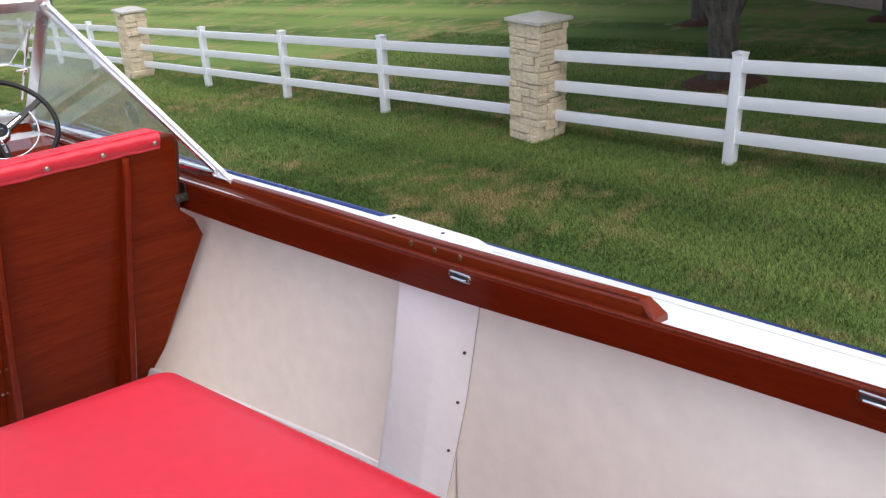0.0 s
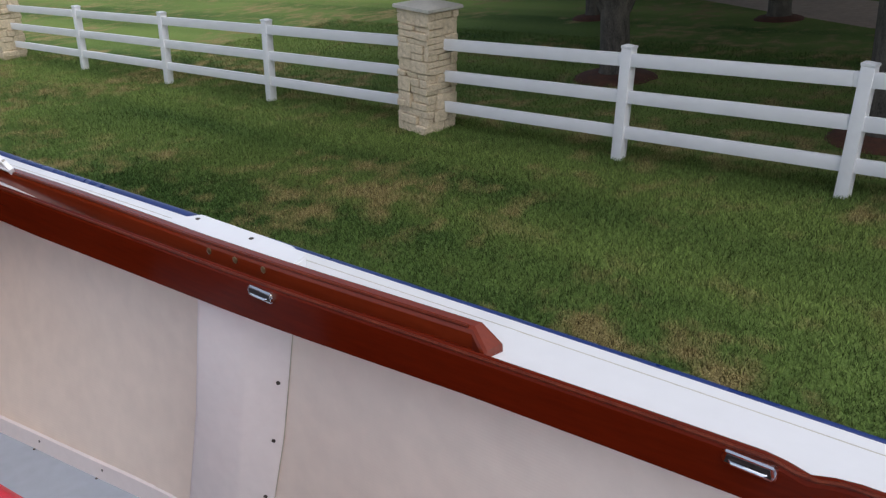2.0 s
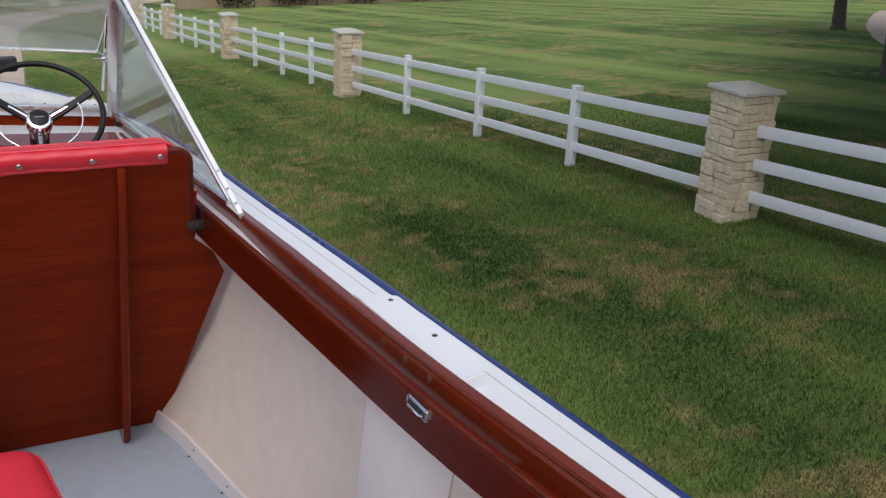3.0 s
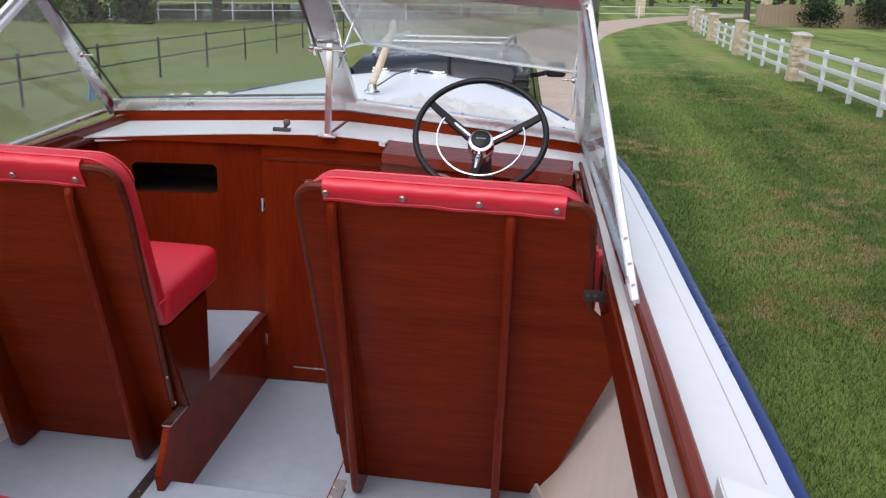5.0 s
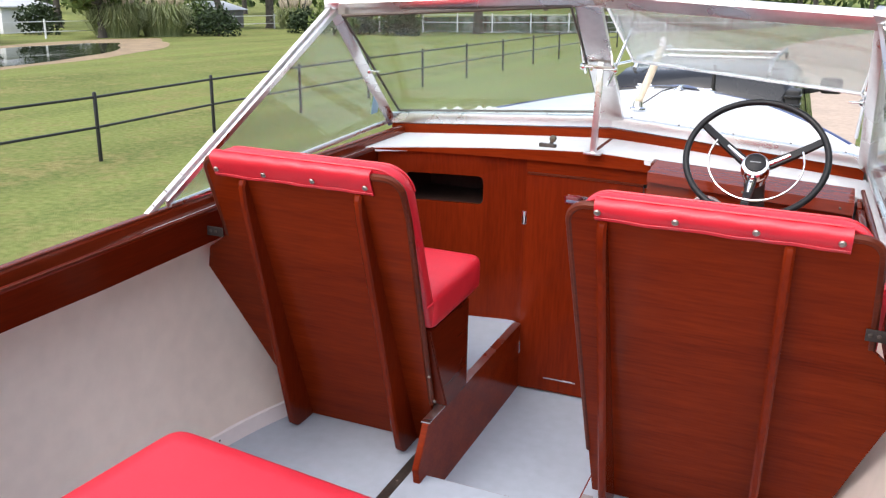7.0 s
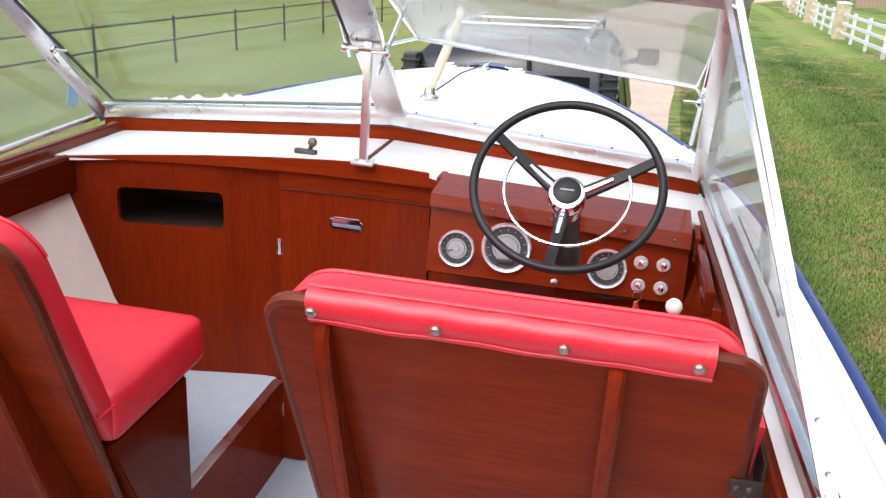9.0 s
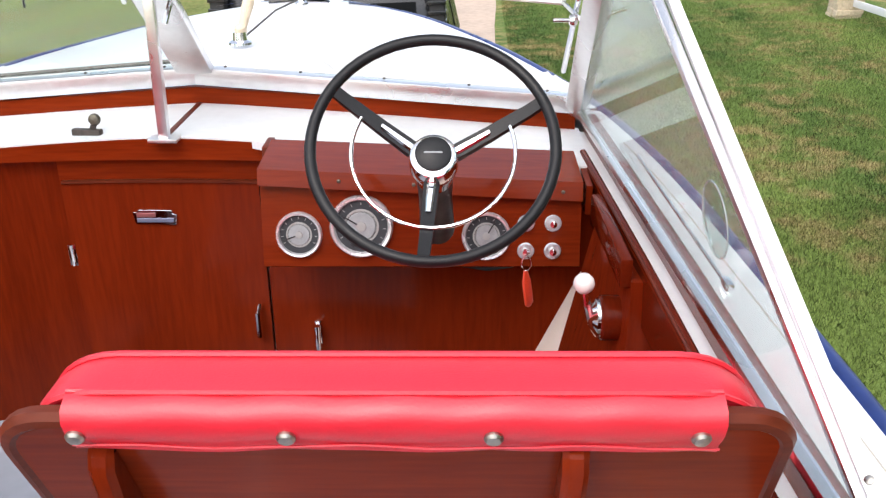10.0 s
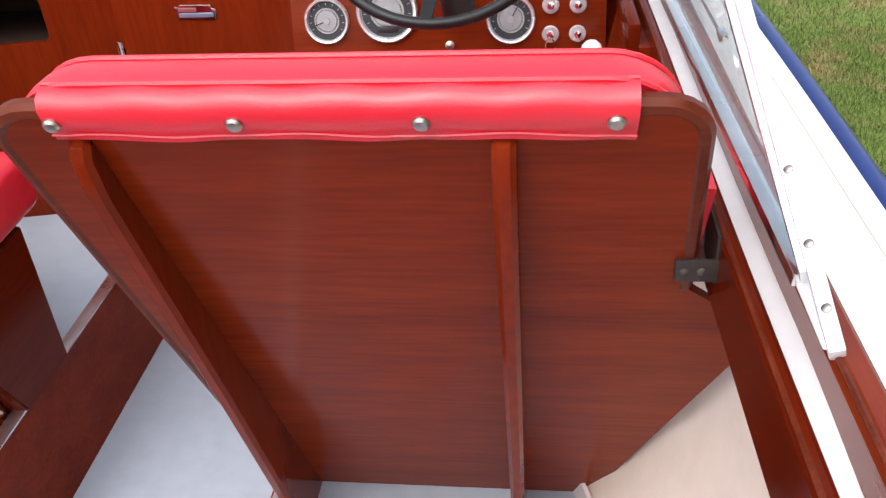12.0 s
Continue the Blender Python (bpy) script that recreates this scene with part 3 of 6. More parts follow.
part("cockpit_floor", floor_rows(-3.58, 0.352, FLOOR - 0.03, FLOOR), grey_floor, boat, "pale grey painted floor")
part("side_floor", floor_rows(0.352, 0.66, FLOOR - 0.03, FLOOR, 0.235, None), grey_floor, boat, "pale grey floor under the driver seat")
part("side_floor", floor_rows(0.352, 0.66, FLOOR - 0.03, FLOOR, None, -0.272), grey_floor, boat, "pale grey floor under the passenger seat")
part("well_floor", box(-0.27, 0.60, 0.33, 1.30, WELL - 0.038, WELL, 0.002), grey_floor, boat, "pale grey sunken aisle floor")
part("well_riser", box(-0.27, 0.235, 0.353, 0.359, WELL - 0.01, FLOOR - 0.004, 0.001), mahogany_x, boat)
part("well_side", box(0.229, 0.235, 0.36, 1.26, WELL - 0.01, FLOOR - 0.004, 0.001), mahogany_x, boat)
part("port_platform", prism([(-0.273, 0.56), (-0.88, 0.58), (-0.66, 1.28), (-0.273, 1.28)], STEP - 0.038, STEP, "z", 0.002), grey_floor, boat, "grey raised platform under the port seat")
part("platform_riser", prism([(0.36, WELL - 0.01), (1.275, WELL - 0.01), (1.275, STEP - 0.002), (0.36, STEP - 0.002), (0.285, 1.06), (0.30, 0.99)], -0.272, -0.250, "x", 0.002), mahogany_x, boat, "mahogany riser beside the aisle")
part("edge_trim", box(-0.276, -0.247, 0.36, 1.26, STEP - 0.0015, STEP + 0.0035, 0.001), alu, boat, "aluminium edge trim")
for x, y0, y1 in ((-0.322, -0.9, 0.50), (0.252, -0.9, 0.46)):
    strip = part("floor_strip", box(x - 0.017, x + 0.017, y0, y1, FLOOR - 0.002, FLOOR + 0.003, 0.001), alu_dark if x < 0 else alu_bright, boat, "metal floor strip")
    for k in range(6):
        part("screw", screw((x, y1 - 0.06 - 0.16 * k, FLOOR + 0.003), (0, 0, 1), 0.004), nickel, strip)
part("hatch_seam", box(0.272, 0.276, -0.9, 0.42, FLOOR - 0.002, FLOOR + 0.0006, 0), dial_black, boat)

# ---- bulkhead, dash shelf and cabin door ----
def yb(x):
    return 1.285 - 0.17 * (x + 0.02) ** 2


def crown(x):
    """Height of the dash shelf, cambered across the boat."""
    return 1.918 - 0.045 * (abs(x) / 0.86) ** 1.2


bulkhead = thing("bulkhead", "varnished mahogany bulkhead with open cubby and cabin door", "bulkhead", (0, 1.28, 0.86))
# sheet with the cubby cut out of it
HX0, HX1, HZ0, HZ1 = -0.738, -0.428, 1.662, 1.776


def rounded(x0, x1, z0, z1, r, n=5):
    out = []
    for cx, cz, a in ((x1 - r, z1 - r, 0), (x0 + r, z1 - r, 90), (x0 + r, z0 + r, 180), (x1 - r, z0 + r, 270)):
        out += [(cx + r * math.cos(radians(a + 90 * k / n)), cz + r * math.sin(radians(a + 90 * k / n))) for k in range(n + 1)]
    return out


def holed_sheet(x0, x1, z0, z1, hole, thick):
    bm = bmesh.new()
    corners = [(x1, z1), (x0, z1), (x0, z0), (x1, z0)]
    loops = []
    for off in (0.0, thick):
        loops.append(([bm.verts.new((x, yb(x) + off + 0.006, z)) for x, z in hole], [bm.verts.new((x, yb(x) + off + 0.012, z)) for x, z in corners]))
    n = len(hole)
    each = n // 4
    for i in range(n):
        j = (i + 1) % n
        a, c = i // each, j // each
        for h_, o_ in loops:
            bm.faces.new((h_[i], h_[j], o_[a]) if a == c else (h_[i], h_[j], o_[c], o_[a]))
        bm.faces.new((loops[0][0][i], loops[0][0][j], loops[1][0][j], loops[1][0][i]))
    return bm


def curved_sheet(x0, x1, z0, z1, off, thick, n=14):
    xs = [x0 + (x1 - x0) * i / n for i in range(n + 1)]
    return loft([[(x, yb(x) + off, z0), (x, yb(x) + off, z1), (x, yb(x) + off + thick, z1), (x, yb(x) + off + thick, z0)] for x in xs])


part("panel", holed_sheet(-0.96, -0.257, 0.88, 1.868, rounded(HX0, HX1, HZ0, HZ1, 0.022), 0.016), mahogany_z, bulkhead, "", 0.9)
part("panel", curved_sheet(-0.257, 0.24, 1.814, 1.868, 0.0, 0.016), mahogany_x, bulkhead)
part("panel", curved_sheet(0.196, 1.00, 0.88, 1.80, 0.0, 0.016), mahogany_z, bulkhead)
# cubby lining, its inner shade given by the dark colour
for z0, z1, text in ((1.650, 1.656, "cubby floor coloured dark for shade"), (1.790, 1.796, "cubby top coloured dark for shade")):
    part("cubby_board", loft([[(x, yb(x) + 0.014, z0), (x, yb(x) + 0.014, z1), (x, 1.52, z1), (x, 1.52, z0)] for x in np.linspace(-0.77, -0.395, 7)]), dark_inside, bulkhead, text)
part("cubby_back", box(-0.775, -0.390, 1.52, 1.528, 1.64, 1.80, 0), dark_inside, bulkhead, "cubby back coloured dark for shade")
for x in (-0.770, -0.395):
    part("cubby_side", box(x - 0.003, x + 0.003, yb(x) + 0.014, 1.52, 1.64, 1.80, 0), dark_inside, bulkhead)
part("header", loft([[(x, yb(x) + u, z) for u, z in ((-0.018, 1.864), (-0.018, crown(x) - 0.004), (0.016, crown(x) - 0.004), (0.016, 1.864))] for x in np.linspace(-0.90, 0.228, 17)]), mahogany_x, bulkhead, "mahogany header moulding")
# the highlight along the door top is put into the bead's lighter wood
part("stop_bead", curved_sheet(-0.25, 0.194, 1.8085, 1.8135, -0.0125, 0.0145), mahogany_edge, bulkhead, "thin bead over the door, coloured lighter as a highlight")
part("header_end", box(0.222, 0.238, 1.20, 1.275, 1.860, 1.914, 0.003), mahogany_edge, bulkhead)
door = thing("cabin_door", "closed mahogany cabin door with chrome hinges and pull", "door", (0, 1.28, 0.90))
part("leaf", curved_sheet(-0.2535, 0.1925, 0.908, 1.806, -0.008, 0.018), mahogany_z, door)
for z in (1.632, 1.082):
    hinge = part("hinge", tube([(-0.2552, yb(-0.25) - 0.010, z - 0.026), (-0.2552, yb(-0.25) - 0.010, z + 0.026)], 0.0042, 8), chrome, door, "chrome hinge")
    part("hinge_plate", box(-0.264, -0.246, yb(-0.25) - 0.0095, yb(-0.25) - 0.006, z - 0.026, z + 0.026, 0.001), chrome, hinge)
part("door_pull", tube([(0.169, yb(0.2) - 0.008, 1.50), (0.167, yb(0.2) - 0.030, 1.488), (0.167, yb(0.2) - 0.032, 1.43), (0.169, yb(0.2) - 0.008, 1.41)], [0.006, 0.007, 0.007, 0.005], 8), chrome, door, "chrome pull")
part("vent_slot", box(-0.143, -0.01, yb(0) - 0.011, yb(0) - 0.007, 0.962, 0.968, 0.001), alu, door, "thin metal slot trim")
badge = part("badge", prism([(-0.103, 1.7371), (-0.098, 1.7091), (-0.006, 1.7061), (-0.002, 1.7311), (-0.012, 1.7341), (-0.012, 1.7421), (-0.09, 1.7431), (-0.093, 1.7371)], yb(-0.05) - 0.013, yb(-0.05) - 0.008, "y", 0.001), chrome, door, "small chrome crest badge")
part("stripe", box(-0.094, -0.010, yb(-0.05) - 0.0145, yb(-0.05) - 0.0125, 1.713, 1.723, 0.0005), badge_blue, badge, "blue stripe")
part("stripe", box(-0.094, -0.050, yb(-0.05) - 0.0145, yb(-0.05) - 0.0125, 1.726, 1.736, 0.0005), badge_red, badge, "red stripe")
latch = thing("helm_latch", "chrome lever handle on the helm bulkhead", "handle", (0.30, 1.25, 1.5))
part("plate", box(0.297, 0.313, yb(0.3) - 0.006, yb(0.3), 1.40, 1.462, 0.002), chrome, latch)
part("lever", tube([(0.305, yb(0.3) - 0.006, 1.452), (0.305, yb(0.3) - 0.028, 1.455), (0.306, yb(0.3) - 0.032, 1.42), (0.307, yb(0.3) - 0.02, 1.36)], [0.006, 0.007, 0.0065, 0.005], 10), chrome, latch, "chrome lever")

# white shelf on top, up to the windshield
def wy(x):
    return 1.575 - 0.075 * abs(x) / 0.95
xs = np.linspace(-0.93, 0.93, 21)
def shelf_front(x):
    return yb(x) - 0.017 if x < 0.24 else 1.215 - 0.02 * (x - 0.24)
dash = thing("dash_shelf", "white painted dash shelf below the windshield", "shelf", (0, 1.4, 1.90))
part("board", loft([[(x, shelf_front(x), crown(x) - 0.018), (x, shelf_front(x), crown(x)), (x, wy(x) - 0.02, crown(x) + 0.003), (x, wy(x) - 0.02, crown(x) - 0.018)] for x in xs]), white_paint, dash)
part("seam", bar((0.0, 1.27, 1.9185), (0.004, 1.54, 1.9215), 0.012, 0.003), mahogany_edge, dash, "dark seam along the middle")
sill_pts = [(x, wy(x), 1.958 - 0.050 * abs(x) / 0.93) for x in np.linspace(-0.93, 0.92, 17)]
part("sill", loft([[(x, y - 0.035, crown(x) - 0.01), (x, y - 0.030, z + 0.002), (x, y + 0.03, z + 0.004), (x, y + 0.03, crown(x) - 0.01)] for x, y, z in sill_pts]), mahogany_x, dash, "mahogany sill under the windshield")
valve = thing("deck_valve", "small weathered bronze fitting on the shelf", "fitting", (-0.19, 1.32, 1.91))
part("foot", turned(box(-0.034, 0.034, -0.009, 0.009, 0.0, 0.016, 0.004), pose(-0.188, 1.305, 1.9085, 0, 0, -8)), alu_dark, valve)
part("knob", lathe([(0.003, 0), (0.012, 0.003), (0.014, 0.010), (0.011, 0.018), (0.002, 0.021)], pose(-0.172, 1.325, 1.940, 75, 0, 0), 14), bronze, valve)
part("stem", tube([(-0.180, 1.312, 1.918), (-0.172, 1.320, 1.941)], 0.007, 8), alu_dark, valve)

# ---- instrument panel ----
panel = thing("instrument_panel", "varnished mahogany instrument panel with chrome gauges", "dashboard", (0.58, 1.1, 1.7))
part("body", loft([[(x, 1.245, top), (x, 1.080, top - 0.012), (x, 1.070, lip), (x, 1.088 + (lip - 1.838) * 0.188, lip - 0.003), (x, 1.062, 1.700), (x, 1.075, 1.692), (x, 1.26, 1.70)] for x, top, lip in ((0.236, 1.918, 1.875), (0.890, 1.890, 1.840))]), mahogany_gloss, panel)
FACE = Vector((0, -0.9828, 0.185))


def on_face(x, z):
    return Vector((x, 1.088 - (1.838 - z) * 0.188 - 0.001, z))


def gauge(x, z, r, needle):
    m = look(on_face(x, z), on_face(x, z) - FACE)
    g = part("gauge", lathe([(r * 0.80, 0.0), (r, 0.0), (r, 0.006), (r * 0.95, 0.011), (r * 0.87, 0.010), (r * 0.83, 0.004), (r * 0.80, 0.0)], m, 36), alu_bright, panel, "chrome-rimmed round gauge")
    part("dial", lathe([(r * 0.84, 0.0), (r * 0.84, 0.003), (0.0005, 0.003)], m, 32), dial_grey, g, "grey dial")
    part("dial_ring", lathe([(r * 0.56, 0.003), (r * 0.55, 0.0036), (r * 0.50, 0.0036), (r * 0.49, 0.003)], m, 28), dial_mark, g)
    part("dial_centre", lathe([(r * 0.46, 0.003), (r * 0.44, 0.005), (0.0005, 0.0052)], m, 28), dial_white, g, "silver dial centre")
    part("dial_hub", lathe([(r * 0.16, 0.004), (r * 0.15, 0.0075), (0.0005, 0.008)], m, 14), dial_mark, g)
    for k in range(11):
        a = radians(-30 + 24 * k)
        part("mark", turned(box(r * 0.68, r * 0.78, -0.0006, 0.0006, 0.003, 0.0036, 0), m @ Matrix.Rotation(a, 4, "Z")), dial_mark, g)
    part("needle", turned(box(-r * 0.1, r * 0.70, -0.0012, 0.0012, 0.006, 0.0068, 0), m @ Matrix.Rotation(radians(needle), 4, "Z")), dial_black, g)
    if r > 0.06:
        part("counter", turned(box(-r * 0.34, r * 0.34, -r * 0.66, -r * 0.46, 0.003, 0.0042, 0.001), m), dial_black, g, "black counter window")


gauge(0.3125, 1.767, 0.048, 200)
gauge(0.441, 1.784, 0.065, 150)
gauge(0.697, 1.764, 0.0505, 60)
for x, z in ((0.778, 1.790), (0.833, 1.790), (0.778, 1.733), (0.833, 1.733)):
    m = look(on_face(x, z), on_face(x, z) - FACE)
    k = part("switch", lathe([(0.0175, 0), (0.0175, 0.003), (0.0150, 0.0055), (0.0115, 0.0055), (0.0105, 0.003), (0.0005, 0.003)], m, 20), alu_bright, panel, "chrome switch")
    part("toggle", lathe([(0.0060, 0.003), (0.0060, 0.012), (0.0078, 0.014), (0.0070, 0.018), (0.0005, 0.019)], m, 14), chrome, k, "chrome knob")
m = look(on_face(0.572, 1.717), on_face(0.572, 1.717) - FACE)
part("choke_knob", lathe([(0.004, 0), (0.004, 0.012), (0.009, 0.016), (0.0095, 0.024), (0.0005, 0.027)], m, 16), nickel, panel, "small metal pull knob")
for x in (0.40, 0.55, 0.73, 0.85):
    part("screw", screw((x, 1.0725, 1.892 - 0.053 * (x - 0.236)), (0, -1, 0.2), 0.004), bronze, panel)
key = thing("ignition_key", "key with a red float hanging from the ignition", "key", (0.78, 1.06, 1.727))
part("ring", tube([(0.778 + 0.010 * math.sin(a), 1.042, 1.715 + 0.016 * math.cos(a)) for a in np.linspace(0, 2 * math.pi, 14)[:-1]], 0.0012, 6, True), chrome, key, "wire ring")
part("float", tube([(0.777, 1.040, 1.700), (0.779, 1.036, 1.679), (0.783, 1.034, 1.652), (0.786, 1.034, 1.629), (0.787, 1.035, 1.622)], [0.006, 0.0125, 0.013, 0.0125, 0.006], 10, flat=0.45), orange_red, key, "red float")

cable = thing("dash_cable", "black cable sagging under the instrument panel", "cable", (0.7, 1.15, 1.69))
part("loop", tube([(0.56, 1.14, 1.705), (0.62, 1.12, 1.682), (0.70, 1.11, 1.672), (0.78, 1.12, 1.680), (0.84, 1.14, 1.705)], 0.006, 8), black_plastic, cable)

# control box and throttle on the starboard side
ctrl = thing("throttle_control", "mahogany side box with chrome throttle and white knob", "throttle", (0.95, 0.8, 1.6))
part("boss", lathe([(0.040, -0.05), (0.040, -0.004), (0.037, 0.0), (0.0005, 0.0)], look((0.882, 0.757, 1.745), (1.9, 0.757, 1.745)), 24), mahogany_y, ctrl, "round mahogany boss")
part("side_box", loft([[(0.914, 1.02, 1.835), (0.920, 0.69, 1.845), (0.916, 0.68, 1.70), (0.903, 0.70, 1.50), (0.838, 1.02, 1.47)], [(0.968, 1.02, 1.835), (0.978, 0.69, 1.845), (0.978, 0.68, 1.70), (0.978, 0.70, 1.50), (0.918, 1.02, 1.47)]]), mahogany_z, ctrl)
part("trim_board", bar((0.908, 1.02, 1.850), (0.912, 0.70, 1.856), 0.020, 0.050, (0, 0, 1), 0.004), mahogany_y, ctrl)
part("filler", loft([[(0.900, 1.10, 1.80), (0.900, 1.20, 1.80), (0.900, 1.20, 1.866), (0.900, 1.10, 1.862)], [(0.913, 1.10, 1.80), (0.913, 1.20, 1.80), (0.913, 1.20, 1.866), (0.913, 1.10, 1.862)]]), mahogany_z, ctrl, "mahogany filler board")
cm = look((0.882, 0.757, 1.745), (1.9, 0.757, 1.745))
part("dial_plate", lathe([(0.034, 0), (0.034, 0.006), (0.024, 0.012), (0.013, 0.018), (0.0005, 0.020)], cm, 24), chrome, ctrl, "round chrome throttle base")
part("lever", tube([(0.868, 0.757, 1.745), (0.857, 0.737, 1.78), (0.847, 0.712, 1.822)], [0.009, 0.007, 0.005], 10), chrome, ctrl, "chrome lever")
part("knob", lathe([(0.0005, -0.018), (0.009, -0.0156), (0.0156, -0.009), (0.018, 0), (0.0156, 0.009), (0.009, 0.0156), (0.0005, 0.018)], pose(0.845, 0.706, 1.836), 20), white_knob, ctrl, "white ball knob")

# ---- steering wheel ----
wheel = thing("steering_wheel", "black steering wheel with chrome spokes and horn ring", "steering wheel", (0.598, 0.745, 2.05))
WM = pose(0.598, 0.745, 2.060) @ pose(0, 0, 0, 46, 0, 0)    # z along the column, towards the driver


def circle(r, z=0, a0=0, a1=360, n=56):
    return [WM @ Vector((r * math.cos(radians(a0 + (a1 - a0) * k / n)), r * math.sin(radians(a0 + (a1 - a0) * k / n)), z)) for k in range(n if a1 - a0 == 360 else n + 1)]


part("rim", tube(circle(0.195), 0.0095, 12, True), black_plastic, wheel, "black rim")
for a in (148, 24, 266):
    m = WM @ Matrix.Rotation(radians(a), 4, "Z")
    part("spoke", loft([[m @ Vector((r, w, z - d)), m @ Vector((r, w, z)), m @ Vector((r, -w, z)), m @ Vector((r, -w, z - d))] for r, w, z, d in ((0.03, 0.013, -0.055, 0.016), (0.10, 0.0115, -0.034, 0.014), (0.160, 0.010, -0.012, 0.012), (0.190, 0.0095, 0.002, 0.012))]), black_plastic, wheel, "black spoke")
    part("spoke_trim", loft([[m @ Vector((r, w, z + 0.001)), m @ Vector((r, w * 0.5, z + 0.0045)), m @ Vector((r, -w * 0.5, z + 0.0045)), m @ Vector((r, -w, z + 0.001))] for r, w, z in ((0.04, 0.0075, -0.052), (0.07, 0.0065, -0.0432), (0.100, 0.005, -0.034))]), chrome, wheel, "chrome spoke trim")
hub = part("hub", lathe([(0.030, -0.10), (0.036, -0.06), (0.041, -0.04), (0.041, -0.018), (0.038, -0.008), (0.031, -0.004), (0.0005, -0.004)], WM @ pose(0, 0, -0.028), 32), chrome, wheel, "chrome hub")
part("cap", lathe([(0.030, -0.004), (0.030, 0.001), (0.026, 0.0035), (0.0005, 0.0045)], WM @ pose(0, 0, -0.028), 28), black_plastic, hub, "black hub cap")
part("script", turned(box(-0.015, 0.015, -0.0016, 0.0016, 0.004, 0.0056, 0.001), WM @ pose(0, 0, -0.028)), dial_white, hub, "silver script bar")
part("horn_ring", tube(circle(0.132, -0.020, 152, 380, 40), 0.0032, 8), chrome, wheel, "thin chrome horn ring")
part("column", tube([WM @ Vector((0, 0, -0.05)), WM @ Vector((0, 0, -0.20)), WM @ Vector((0, 0.0, -0.36))], [0.033, 0.030, 0.034], 18), black_plastic, wheel, "black column")

# ---- windshield ----
ws = thing("windshield", "aluminium-framed folding windshield, starboard pane swung open", "windshield", (0, 1.4, 1.92))
CB, CT = Vector((0, 1.565, 1.974)), Vector((0.0, 1.015, 2.475))
SB, ST = Vector((0.925, 1.478, 1.922)), Vector((0.886, 0.850, 2.450))
PB, PT = Vector((-0.950, 1.500, 1.918)), Vector((-0.865, 0.865, 2.420))
SF, PF = Vector((1.012, -0.135, 1.912)), Vector((-0.938, -0.060, 1.895))
fwd = (0, 0.75, 0.66)
for a, b, name in ((CT, ST, "top_frame"), (CT, PT, "top_frame")):
    part(name, bar(a, b, 0.052, 0.030, fwd), alu, ws, "aluminium top frame")
for a, b in ((CB, SB), (CB, PB)):
    up_ = Vector((0, -0.008, 0.014))
    part("bottom_frame", bar(a + up_, b + up_, 0.044, 0.042, (0, 0, 1)), alu, ws, "aluminium bottom frame")
    for k in (0.08, 0.28, 0.5, 0.72, 0.92):
        part("rivet", screw(a.lerp(b, k) + Vector((0, -0.010, 0.0385)), (0, -0.3, 1), 0.004), alu_dark, ws)
part("mullion", bar(CB + Vector((0, 0, 0.01)), CT, 0.088, 0.026, fwd), alu, ws, "wide aluminium centre post")
part("corner_post", bar(SB, ST, 0.040, 0.050, (0.6, 0.6, 0.5)), alu, ws, "aluminium corner post")
part("corner_post", bar(PB, PT, 0.040, 0.050, (-0.6, 0.6, 0.5)), alu, ws, "aluminium corner post")
joint = part("joint_plate", bar(CT + Vector((-0.10, -0.012, 0.010)), CT + Vector((0.10, -0.012, 0.010)), 0.060, 0.034, fwd), alu, ws, "riveted joint plate")
for dx in (-0.085, -0.04, 0.04, 0.085):
    part("rivet", screw(CT + Vector((dx, 0.002, 0.030)), (0, 0.5, 0.85), 0.004), alu_dark, joint)
for a, b, s in ((ST, SF, 1), (PT, PF, -1)):
    part("wing_frame", bar(a, b + Vector((-s * 0.002, -0.004, -0.010)), 0.022, 0.014, (s, -0.1, 0.3)), white_gel, ws, "white painted wing frame")
    part("wing_inner", bar(a + Vector((-s * 0.017, 0.006, -0.012)), b + Vector((-s * 0.012, 0.075, 0.012)), 0.026, 0.012, (s, -0.1, 0.3)), alu, ws, "aluminium inner wing frame")
    foot = part("wing_foot", bar(b + Vector((-s * 0.010, 0.16, -0.003)), b + Vector((-s * 0.005, 0.0, -0.006)), 0.017, 0.005, (0, 0, 1)), white_gel, ws, "white foot plate")
    for y in (0.14, 0.095, 0.022):
        part("rivet", screw(b + Vector((-s * 0.007, y, 0.0)), (0, 0, 1), 0.004), nickel, foot)
    for d in (0.030, 0.090, 0.165):
        part("rivet", screw(b + (a - b).normalized() * d + Vector((-s * 0.006, -0.004, 0.004)), (-s * 0.5, -0.3, 0.8), 0.0045), nickel, ws)
    low = SB if s > 0 else PB
    part("wing_base", bar(low, b + Vector((-s * 0.012, 0.085, 0.001)), 0.018, 0.014, (0, 0, 1)), alu, ws, "aluminium base strip")
    corner = part("corner_cap", bar(a + Vector((-s * 0.03, 0.01, 0.008)), a + Vector((s * 0.02, -0.02, 0.004)), 0.060, 0.040, fwd, 0.008), alu, ws, "riveted corner cap")
    for k in (0, 1):
        part("rivet", screw(a + Vector((-s * (0.02 - 0.026 * k), 0.0, 0.030)), (0, 0.3, 0.9), 0.004), alu_dark, corner)


def pane(p, label, name="pane", material=None):
    """A thin sheet of glass through the given corners."""
    c = [Vector(q) for q in p]
    nrm = (c[1] - c[0]).cross(c[2] - c[0]).normalized() * 0.0022
    ob = part(name, loft([[q - nrm for q in c], [q + nrm for q in c]]), material or glass, ws, label)
    ob.visible_shadow = False
    return ob


